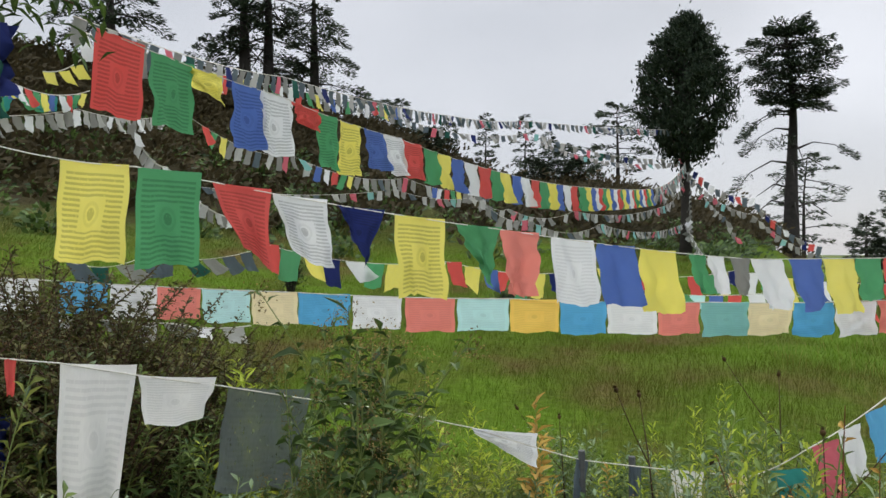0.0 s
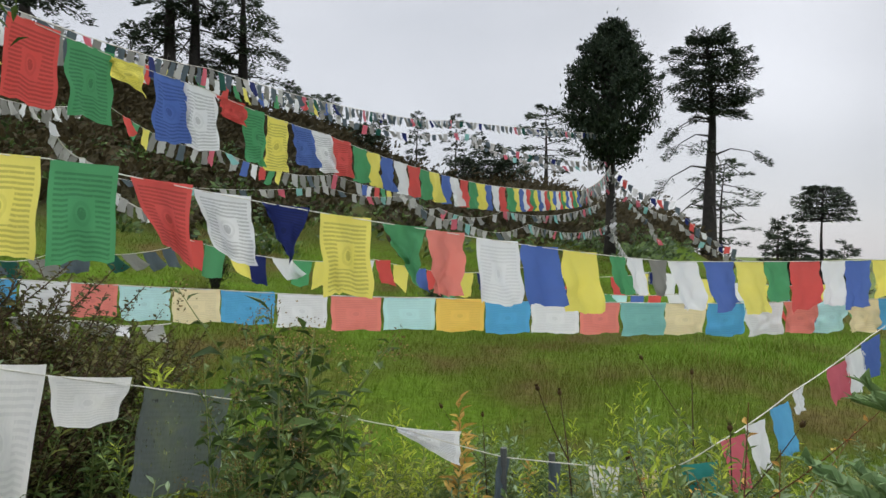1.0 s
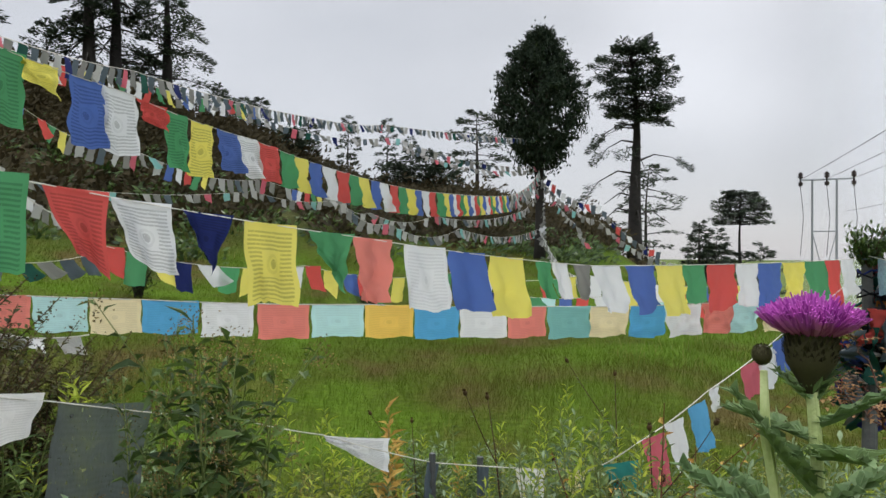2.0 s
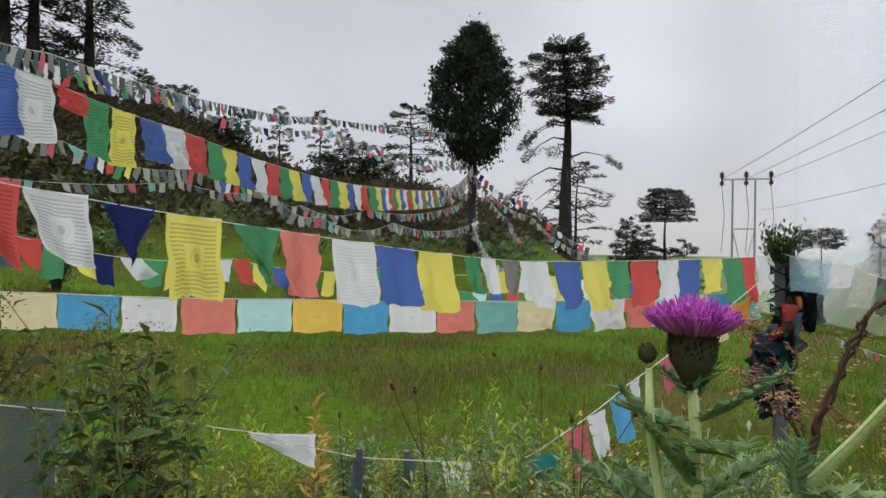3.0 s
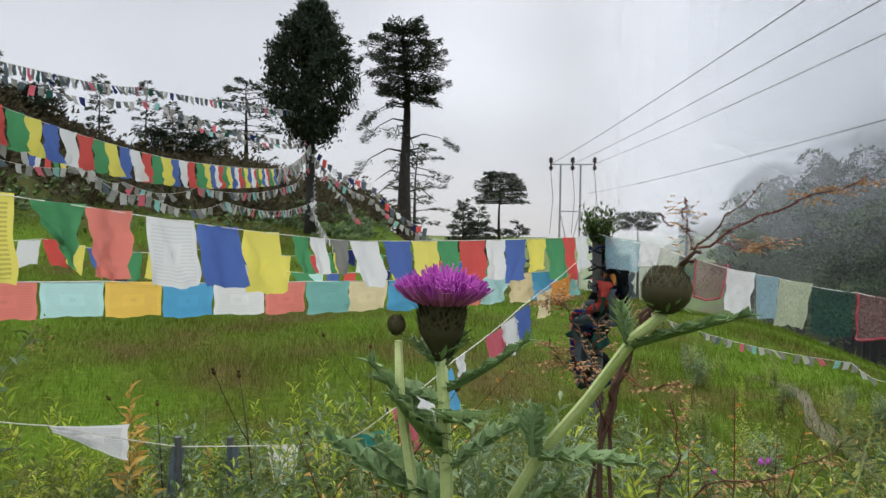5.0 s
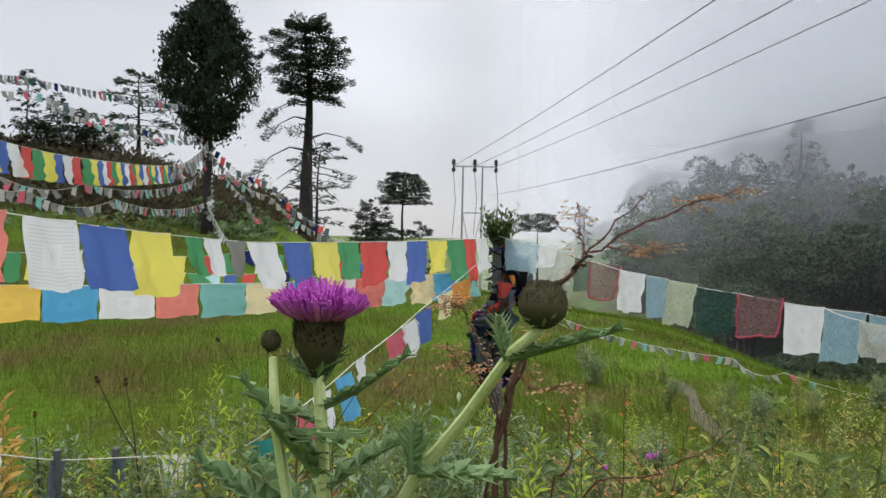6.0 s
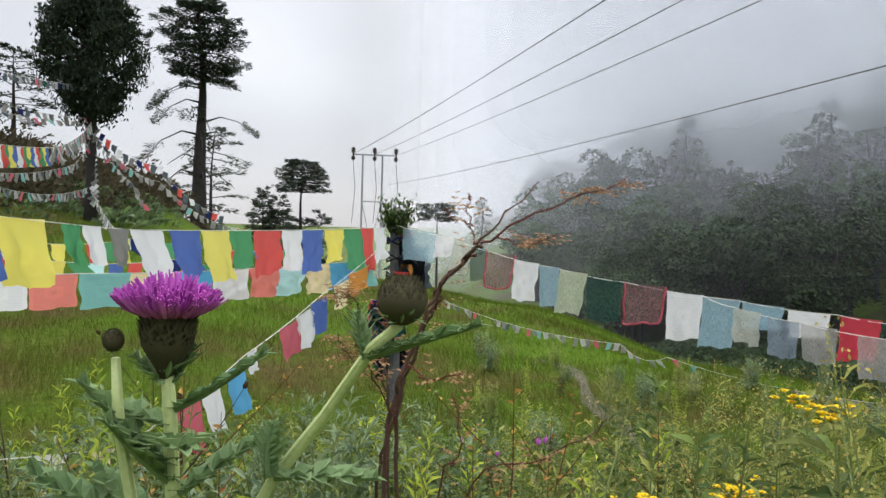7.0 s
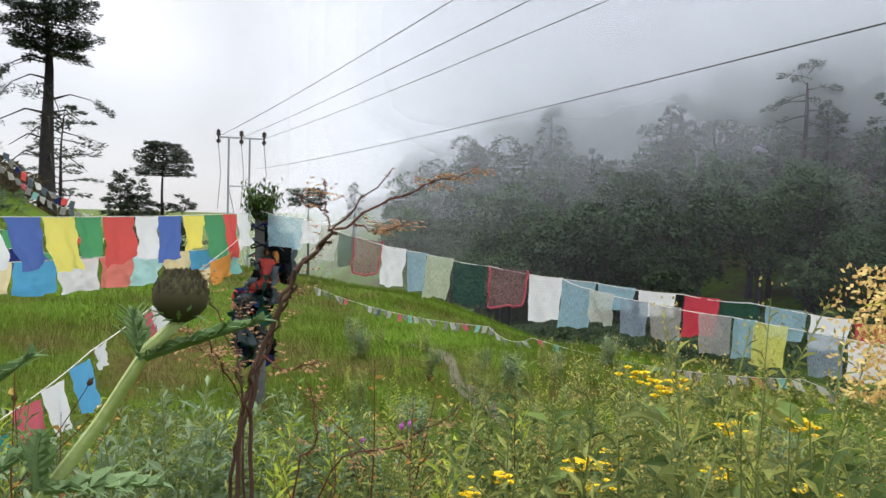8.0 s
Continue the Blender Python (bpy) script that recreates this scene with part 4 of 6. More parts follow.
class Run:
    """Arc-length walk along a cord."""

    def __init__(self, pts):
        self.p = pts
        self.s = [0.0]
        for a, b in zip(pts, pts[1:]):
            self.s.append(self.s[-1] + (b - a).length)

    def point(self, s):
        s = max(0.0, min(self.s[-1] - 1e-6, s))
        i = int(np.searchsorted(self.s, s, side="right")) - 1
        k = (s - self.s[i]) / max(1e-9, self.s[i + 1] - self.s[i])
        return self.p[i].lerp(self.p[i + 1], k)

    def way(self, s):
        return (self.point(s + 0.05) - self.point(s - 0.05)).normalized()


def stand(run, s, tilt=0.0):
    """The frame of a flag that hangs from the cord at s: x along the cord on the plan, z up."""
    p, w = run.point(s), run.way(s)
    flat = Vector((w.x, w.y, 0)).normalized()
    m = Matrix((( w.x, -flat.y, 0, p.x), (w.y, flat.x, 0, p.y), (w.z, 0, 1, p.z), (0, 0, 0, 1)))
    return m @ Matrix.Rotation(tilt, 4, "X")


def flag_line(knots, sag, label, radius=0.004):
    pts = cord_points(knots, sag)
    base = pts[0].copy()
    top = thing("prayer_flag_line", base, label, "prayer flags", "prayer flag lines")
    sh = Shape()
    sh.tube([p - base for p in pts], radius, 5)
    part("cord", sh, cord_mat, top)
    return top, Run(pts), Matrix.Translation(-base)


def hang(top, inv, run, s, material, w, h, seed, **kw):
    ob = part("flag", flag_shape(w, h, seed=seed, **kw), material, top, smooth=True)
    ob.matrix_basis = inv @ stand(run, s)
    return ob


def small_line(knots, sag, label, colours, w, h, gap=1.12, start=0.0, end=None, seed=1, radius=0.004, loss=0.0):
    r = random.Random(seed)
    top, run, inv = flag_line(knots, sag, label, radius)
    s, i = start, 0
    stop = end if end is not None else run.s[-1]
    while s < stop - w:
        c = colours[i % len(colours)]
        i += 1
        if r.random() >= loss:
            ob = new("flag", small_flag(c, r.randrange(6)))
            ob.parent = top
            f = r.uniform(0.85, 1.15)
            ob.matrix_basis = inv @ stand(run, s, r.uniform(-.3, .3)) @ Matrix.Diagonal((w * r.uniform(.85, 1.05), w, h / 1.25 * f, 1))
        s += w * gap * r.uniform(0.92, 1.1)
    return top


FIVE = [COTTON[k] for k in ("blue", "white", "red", "green", "yellow")]
PALE = [COTTON[k] for k in ("faded", "bleached", "faded", "slate", "faded", "bleached", "faded", "rose", "faded", "seaglass", "bleached")]
BLEACHED = [COTTON[k] for k in ("bleached", "faded", "white", "bleached", "faded")]
MIXED = [COTTON[k] for k in ("white", "red", "green", "yellow", "faded", "blue", "white", "green", "slate", "white")]
DULL = [COTTON[k] for k in ("faded", "slate", "bleached", "slate", "faded", "slate", "rose", "faded", "pine", "slate", "faded", "bleached", "navy", "slate")]
TIED = (40.4, 6.0)       # bearing and distance of the post hung with old flags

# the line of large printed flags
knots = [spot(-31.5, 7.0, 2.45), spot(-22.5, 5.95, 2.30), spot(4.6, 1.6, 2.75), spot(22.7, -0.6, 3.75), spot(40.0, 0.0, 5.9)]
big, run, inv = flag_line(knots, 0.012, "cord of large printed five-coloured prayer flags in the wind", 0.0018)


def s_at(r, bearing):
    """Where a cord crosses a bearing."""
    bs = [math.degrees(math.atan2(q.x, q.y)) for q in r.p]
    order = sorted(range(len(bs)), key=lambda k: bs[k])
    return float(np.interp(bearing, [bs[k] for k in order], [r.s[k] for k in order]))


def hang_between(top, inv, r, b0, b1, material, h, seed, **kw):
    s0, s1 = s_at(r, b0), s_at(r, b1)
    return hang(top, inv, r, s0, material, s1 - s0, h, seed, **kw)


P = PRINT
hang_between(big, inv, run, -27.3, -22.9, P["yellow"], 0.285, 2, skew=0.0, wave=0.011)
hang_between(big, inv, run, -22.4, -18.2, P["green"], 0.29, 3, skew=0.03, wave=0.010, right=0.92)
hang_between(big, inv, run, -17.3, -13.1, P["red"], 0.25, 4, skew=0.27, wave=0.014, left=0.72, right=1.02, pinch=0.45)
hang_between(big, inv, run, -13.0, -8.9, P["white"], 0.24, 5, skew=0.26, wave=0.016, left=0.75, right=0.95, pinch=0.25)
hang_between(big, inv, run, -8.2, -4.5, P["navy"], 0.245, 6, skew=0.02, wave=0.016, left=0.40, right=0.85, pinch=0.75)
hang_between(big, inv, run, -3.7, 0.1, P["yellow"], 0.27, 7, skew=0.10, wave=0.016, ragged=0.05)
hang_between(big, inv, run, 1.0, 4.4, COTTON["green"], 0.22, 8, skew=0.18, wave=0.024, left=0.55, right=1.0, pinch=0.55)
hang_between(big, inv, run, 4.5, 7.4, COTTON["coral"], 0.24, 9, skew=0.05, wave=0.022, pinch=0.35)
hang_between(big, inv, run, 8.3, 11.5, FAINT["white"], 0.255, 10, skew=0.14, wave=0.012)
hang_between(big, inv, run, 11.7, 14.6, COTTON["blue"], 0.245, 11, skew=0.2, wave=0.014)
hang_between(big, inv, run, 14.8, 17.5, COTTON["yellow"], 0.265, 12, skew=0.14, wave=0.018)
for k, (b0, b1, c, sk) in enumerate(((22.6, 24.7, "white", 0.45), (25.0, 27.0, "blue", 0.42), (27.2, 29.0, "yellow", 0.35), (29.0, 30.6, "green", 0.12), (30.7, 32.6, "red", 0.03), (32.6, 34.1, "white", 0.05),
                                     (34.1, 35.6, "blue", -0.04), (35.6, 37.0, "yellow", 0.08), (37.0, 38.3, "green", 0.22), (38.3, 39.2, "red", 0.2), (39.2, 40.1, "white", 0.15))):
    hang_between(big, inv, run, b0, b1, COTTON[c], (0.24, 0.26, 0.27, 0.22, 0.29, 0.25, 0.28, 0.24, 0.30, 0.33, 0.28)[k], 30 + k, skew=sk, wave=0.014, pinch=(0.1, 0.25, 0.0, 0.3)[k % 4], right=(0.95, 0.8, 1.0)[k % 3])
for k, b in enumerate((18.4, 19.6, 21.2)):
    hang_between(big, inv, run, b, b + 1.2, COTTON[("green", "white", "faded")[k]], 0.17, 60 + k, skew=0.3, wave=0.012, pinch=0.4)

# the pastel line
knots = [spot(-34, -1.5, 4.45), spot(-11, -3.2, 3.74), spot(5.1, -3.7, 3.68), spot(19.2, -3.75, 4.0), spot(30.5, -3.3, 4.75), spot(39.6, -2.4, 5.9)]
pastel, run, inv = flag_line(knots, 0.008, "cord of short pastel prayer flags stretched level across the meadow", 0.0026)
edges = [(-30.9, -28.6, "white"), (-27.3, -24.3, "sky"), (-24.2, -21.1, "white"), (-21.1, -18.1, "coral"), (-18.0, -14.6, "aqua"), (-14.5, -11.1, "cream"), (-11.0, -7.1, "sky"), (-6.95, -3.2, "white"),
         (-2.95, 0.9, "coral"), (1.1, 5.1, "aqua"), (5.15, 8.85, "amber"), (8.95, 12.4, "sky"), (12.5, 16.1, "white"), (16.2, 19.1, "coral"), (19.2, 22.2, "seaglass"), (22.3, 25.2, "cream"), (25.3, 27.8, "sky"),
         (27.9, 30.3, "white"), (30.4, 32.3, "coral"), (32.3, 34.2, "aqua"), (34.2, 36.0, "cream"), (36.0, 37.6, "sky"), (37.7, 39.2, "seaglass")]
for k, (b0, b1, c) in enumerate(edges):
    far = max(0.0, b0 - 16) * 0.0016
    hang_between(pastel, inv, run, b0, b1, FAINT[c], 0.158 + far + 0.004 * (k % 3), 100 + k, skew=0.02 * ((k * 7) % 3), wave=0.008 + far * 0.4, right=1.0 - 0.03 * (k % 2), pinch=0.02)

# the low near line of white and grey flags, on thin posts
knots = [spot(-36, -6.0, 2.3), spot(-27.3, -7.7, 2.35), spot(-16.7, -9.9, 2.45), spot(-3.7, -12.1, 2.6), spot(2.2, -13.4, 2.72), spot(10.6, -15.5, 2.86), spot(22.5, -15.7, 2.9)]
low, run, inv = flag_line(knots, 0.004, "low sagging cord with weathered white and grey prayer flags", 0.0022)
WHITE = cloth("washed_white_cotton", (0.86, 0.84, 0.80), 0.14, 0.06, 0.22)
GREY = cloth("dark_grey_gauze", (0.12, 0.145, 0.145), 0.12, 0.2, 0.5)
hang_between(low, inv, run, -27.3, -22.5, WHITE, 0.43, 201, skew=0.05, wave=0.010, pinch=0.22, nv=16)
hang_between(low, inv, run, -22.3, -17.0, WHITE, 0.155, 202, skew=0.0, wave=0.008, pinch=0.3, right=0.85)
hang_between(low, inv, run, -16.2, -10.2, GREY, 0.33, 203, skew=0.0, wave=0.008, pinch=0.0)
hang_between(low, inv, run, -30.6, -29.9, COTTON["red"], 0.1, 204, skew=0.1, wave=0.004, pinch=0.4)
hang_between(low, inv, run, 2.3, 7.3, PRINT["white"], 0.125, 205, skew=0.05, wave=0.012, left=0.15, right=1.0)
for b, c, sd in ((10.2, "slate", 206), (14.1, "slate", 207)):
    hang_between(low, inv, run, b, b + 0.9, COTTON[c], 0.24, sd, wave=0.012, pinch=0.3)
hang_between(low, inv, run, 17.0, 19.4, WHITE, 0.16, 208, skew=0.08, wave=0.012, pinch=0.4)
hang_between(low, inv, run, 21.0, 22.4, COTTON["cream"], 0.13, 209, skew=-0.2, wave=0.012, pinch=0.5)

# from the low line up to the tied post
knots = [spot(22.5, -15.7, 2.9), spot(26.0, -13.6, 2.85), spot(30.9, -9.6, 3.2), spot(35.6, -5.4, 4.3), spot(39.7, -1.6, 5.9)]
ramp_line, run, inv = flag_line(knots, 0.01, "cord of mixed prayer flags climbing to the tied post", 0.0022)
for k, (b0, b1, c, h) in enumerate(((23.6, 26.2, "teal", 0.24), (26.4, 28.0, "rose", 0.26), (28.1, 29.5, "white", 0.25), (29.6, 31.0, "sky", 0.26), (31.1, 31.8, "white", 0.12), (33.2, 34.2, "rose", 0.22),
                                    (34.2, 35.1, "white", 0.25), (35.1, 36.0, "blue", 0.25), (36.6, 37.4, "cream", 0.2), (37.6, 38.7, "orange", 0.2))):
    hang_between(ramp_line, inv, run, b0, b0 + (b1 - b0) * (0.85 if k < 5 else 1.25), COTTON[c], h * 0.78, 230 + k, skew=0.12, wave=0.008, pinch=0.2)

# sheer weathered flags from the tied post along the meadow's edge, a double cord
def hem(ob, shape, nu, nv, material):
    """A coloured border sewn round the free edges of a flag."""
    edge = [j * (nu + 1) for j in range(nv + 1)] + [nv * (nu + 1) + i for i in range(1, nu + 1)] + [j * (nu + 1) + nu for j in range(nv - 1, -1, -1)]
    sh = Shape()
    sh.tube([shape.v[k] for k in edge], 0.007, 5)
    part("hem", sh, material, ob, "red sewn border")


def sheer_row(top, inv, r, seed, rows):
    for k, (b0, b1, c, h, bordered) in enumerate(rows):
        s0, s1 = s_at(r, b0), s_at(r, b1)
        shape = flag_shape(s1 - s0, h, rng.uniform(-.06, .1), 1.0, rng.uniform(0.86, 1.0), 0.1, 0.013, rng.uniform(-.1, .1), seed + k, 9, 11, 0.03)
        ob = part("flag", shape, SHEER[c], top, smooth=True)
        ob.matrix_basis = inv @ stand(r, s0)
        if bordered:
            hem(ob, shape, 9, 11, COTTON["rose"])


knots = [spot(40.8, 0.2, 6.0), spot(45.0, -0.55, 5.7), spot(48.6, -1.7, 5.5), spot(53.2, -2.6, 5.2), spot(58.4, -3.45, 5.0), spot(66.2, -4.3, 4.85), spot(72.5, -4.8, 4.75), spot(77, -5.1, 4.7), spot(94, -6.6, 4.9)]
sheer_line, run, inv = flag_line(knots, 0.012, "cord of sheer washed-out prayer flags along the meadow's edge", 0.0025)
sheer_row(sheer_line, inv, run, 260, (
    (41.4, 44.0, "sky", 0.24, False), (44.0, 45.4, "white", 0.17, False), (45.4, 46.8, "cream", 0.26, False), (46.8, 48.0, "pine", 0.25, False), (48.0, 50.0, "brown", 0.26, True), (50.1, 52.0, "white", 0.28, False),
    (52.0, 53.5, "sky", 0.27, False), (53.5, 55.6, "yellowed", 0.29, False), (55.6, 58.2, "pine", 0.28, False), (58.4, 61.3, "brown", 0.26, True), (61.4, 63.9, "white", 0.30, False), (63.9, 66.4, "sky", 0.30, False),
    (66.5, 69.2, "sky", 0.15, False), (69.4, 72.0, "white", 0.15, False), (72.6, 75.0, "red", 0.24, False), (75.0, 77.6, "pine", 0.16, False), (78.0, 80.6, "sky", 0.17, False), (80.8, 83.2, "white", 0.18, False), (83.4, 86.0, "red", 0.24, False)))
knots = [spot(63.8, -4.05, 4.78), spot(66.0, -4.75, 4.5), spot(70.1, -5.45, 4.4), spot(75.9, -6.1, 4.3), spot(94, -7.6, 4.3)]
front_line, run, inv = flag_line(knots, 0.01, "second cord of sheer grey and blue prayer flags", 0.0025)
sheer_row(front_line, inv, run, 290, (
    (66.0, 68.2, "cream", 0.19, False), (68.3, 70.3, "slate", 0.20, False), (70.4, 72.6, "faded", 0.19, False), (73.8, 76.0, "faded", 0.21, False), (76.1, 77.6, "sky", 0.21, False), (77.4, 79.6, "yellow", 0.22, False),
    (80.8, 83.0, "slate", 0.22, False), (83.2, 85.6, "white", 0.2, False), (85.8, 88.4, "faded", 0.22, False)))

# the high coloured line
knots = [spot(-25.6, 15.4, 3.6), spot(-12.4, 11.5, 4.35), spot(-3.7, 8.7, 5.2), spot(5.3, 5.8, 6.6), spot(11.0, 4.8, 8.2), spot(16.0, 4.6, 12.5)]
high, run, inv = flag_line(knots, 0.02, "long high cord of coloured prayer flags rising across the meadow", 0.0025)
KEY = ["red", "green", "yellow", "blue", "white"]
k = 0
for b0, b1, c, h, kw in ((-25.1, -21.9, "red", 0.36, dict(skew=0.0, wave=0.01)), (-21.5, -18.6, "green", 0.34, dict(skew=0.08)), (-18.9, -16.6, "yellow", 0.16, dict(skew=0.2, left=0.5)),
                         (-16.0, -13.7, "blue", 0.34, dict(skew=0.14)), (-13.9, -11.6, "white", 0.34, dict(skew=0.05)), (-11.6, -9.6, "red", 0.14, dict(skew=0.2, right=1.0, left=0.6)),
                         (-9.6, -8.1, "green", 0.32, dict(skew=0.18)), (-8.0, -6.4, "yellow", 0.33, dict(skew=0.14)), (-6.2, -4.6, "blue", 0.25, dict(skew=0.4)), (-4.6, -3.2, "white", 0.26, dict(skew=0.45)),
                         (-3.2, -1.6, "red", 0.25, dict(skew=0.3))):
    kw.setdefault("wave", 0.02)
    hang_between(high, inv, run, b0, b1, PRINT[c], h, 320 + k, **kw)
    k += 1
s, i = s_at(run, -1.5), 1
while s < run.s[-1] - 0.3:
    hang(high, inv, run, s, COTTON[KEY[i % 5]], 0.185, 0.25, 340 + i, skew=rng.uniform(0.1, 0.3), wave=0.025, pinch=0.05, nu=5, nv=6)
    s += 0.19
    i += 1

TRUNK = CYPRESS + Vector((0, 0, 3.25))      # where the cords meet the cypress
LOW_TRUNK = CYPRESS + Vector((0, 0, 1.2))
small_line([spot(16.0, 4.6, 12.5), TRUNK], 0.15, "bleached prayer flags bunched towards the cypress", PALE, 0.2, 0.28, 1.0, seed=2)
small_line([spot(-26.5, 15.8, 5.2), spot(-12.2, 12.9, 9.0), spot(0.7, 10.3, 15.0), spot(6, 9.9, 19), TRUNK + Vector((0, 0, 1.05))], 0.06, "long cord of small prayer flags against the sky", DULL, 0.17, 0.2, 1.15, seed=3)
small_line([spot(-26.5, 15.0, 5.6), spot(-12.2, 12.2, 9.5), spot(-3, 10.9, 13.0)], 0.05, "second cord of small flags beside the sky line", MIXED, 0.17, 0.2, 1.3, seed=13)
small_line([spot(-4, 10.4, 20), spot(6.8, 9.0, 23), TRUNK + Vector((0, 0, 0.1))], 0.3, "pale prayer flags strung to the cypress", DULL + PALE, 0.18, 0.22, 1.25, seed=4, loss=0.14)
small_line([spot(7.5, 8.3, 30), TRUNK], 0.4, "thin distant cord of pale flags", PALE, 0.2, 0.2, 1.3, seed=14)
small_line([TRUNK, spot(22.5, 3.8, 25), spot(27.5, 0.2, 26)], 0.35, "dark and pale flags running down from the cypress", [COTTON[k] for k in ("slate", "faded", "navy", "red", "slate", "white")], 0.2, 0.26, 1.2, seed=5)
small_line([TRUNK - Vector((0, 0, 0.3)), spot(22.6, 2.6, 24), spot(28.2, -0.6, 25)], 0.3, "bleached flags running down the slope from the cypress", PALE, 0.19, 0.21, 1.15, seed=6, loss=0.14)
small_line([TRUNK - Vector((0, 0, 0.2)), spot(20.8, 2.4, 24), spot(22.2, 0.6, 24)], 0.2, "short cord of bleached flags below the cypress", PALE, 0.18, 0.2, 1.1, seed=7)
small_line([TRUNK, CYPRESS + Vector((0.12, -0.22, 0.5))], 0.0, "bleached flags hanging down the cypress trunk", BLEACHED, 0.2, 0.28, 0.8, seed=8)
small_line([LOW_TRUNK, spot(19.6, -0.6, 20), spot(21.5, -1.6, 17)], 0.1, "bleached flags tied low on the cypress", BLEACHED, 0.2, 0.22, 0.95, seed=9)
small_line([spot(-20.5, 5.0, 16), spot(-3.7, 4.7, 18), spot(3.5, 4.4, 20)], 0.2, "faded cord of little flags along the foot of the hill", PALE, 0.19, 0.19, 1.2, seed=10, loss=0.14)
small_line([spot(2.0, 4.9, 16), spot(5.1, 3.2, 17), spot(10.0, 3.0, 19), spot(16.8, 3.4, 24), TRUNK - Vector((0, 0, 0.5))], 0.2, "faded flags sagging towards the cypress", PALE, 0.2, 0.22, 1.1, seed=11, loss=0.14)
small_line([spot(2.3, 4.8, 15), spot(6.5, 2.4, 16), spot(12, 2.0, 18), LOW_TRUNK], 0.25, "bleached flags in a loose loop below the hill", PALE, 0.2, 0.22, 1.1, seed=12, loss=0.14)
small_line([spot(-19.5, 10.1, 12), spot(-11.4, 7.1, 15), spot(-3, 5.6, 18), spot(4.0, 4.8, 21)], 0.2, "coloured little flags across the hillside", FIVE + PALE, 0.23, 0.3, 1.15, seed=15, loss=0.14)
small_line([spot(-23.3, 9.9, 6.5), spot(-20.4, 6.0, 6.9), spot(-15.3, 2.4, 7.5)], 0.12, "steep cord of bleached flags", BLEACHED, 0.10, 0.11, 0.9, seed=16, radius=0.005)
small_line([spot(-14.0, 0.6, 9.0), spot(0.3, -0.85, 9.6), spot(11.6, -1.3, 11), spot(21.5, -1.4, 12.5), spot(34, -1.9, 14)], 0.12, "bright coloured flags strung across the middle of the meadow",
           [COTTON[k] for k in ("red", "green", "yellow", "navy", "white", "green", "yellow", "blue", "white", "red", "yellow", "blue")], 0.26, 0.33, 1.02, seed=17, loss=0.06)
small_line([spot(12.0, -2.3, 11.0), spot(24, -2.9, 11.5), spot(38, -2.9, 10)], 0.12, "low bright flags behind the pastel cord",
           [COTTON[k] for k in ("red", "white", "navy", "yellow", "green", "aqua", "blue")], 0.24, 0.3, 1.05, seed=27, loss=0.1)
small_line([spot(-27, -0.7, 9), spot(-22, -0.4, 9.2), spot(-13.5, 0.3, 10)], 0.1, "dark faded flags over the far grass", [COTTON[k] for k in ("slate", "pine", "faded", "slate")], 0.22, 0.26, 1.15, seed=18)
small_line([spot(-40, 11.0, 6.5), spot(-30.9, 11.4, 7.5), spot(-25.5, 11.0, 9)], 0.1, "coloured flags by the leafy branches", FIVE, 0.15, 0.17, 1.05, seed=19)
small_line([spot(-40, 10.3, 6.5), spot(-26.0, 10.7, 9)], 0.05, "green flags by the leafy branches", [COTTON["green"], COTTON["teal"]], 0.17, 0.17, 1.0, seed=20)
small_line([spot(-40, 9.0, 6.5), spot(-26.2, 9.7, 9), spot(-20, 9.9, 12)], 0.1, "bleached flags by the leafy branches", BLEACHED, 0.17, 0.17, 1.05, seed=21)
small_line([spot(-28.4, 12.0, 6), spot(-25.6, 13.5, 6)], 0.05, "short bunting of yellow flags", [COTTON["yellow"]], 0.09, 0.1, 1.05, seed=22)
small_line([spot(44, -5.6, 13.5), spot(57.6, -8.2, 10.5), spot(61.0, -8.9, 10), spot(80, -10.2, 8.5), spot(96, -11.5, 8)], 0.12, "old bleached flags strung low along the meadow's edge", PALE, 0.10, 0.11, 1.25, seed=23, loss=0.3, radius=0.003)
small_line([spot(-33, -3.4, 4.4), spot(-20, -5.3, 4.3), spot(-14.5, -5.6, 4.3)], 0.02, "small pale flags half hidden by the bushes", BLEACHED, 0.13, 0.1, 1.2, seed=24)


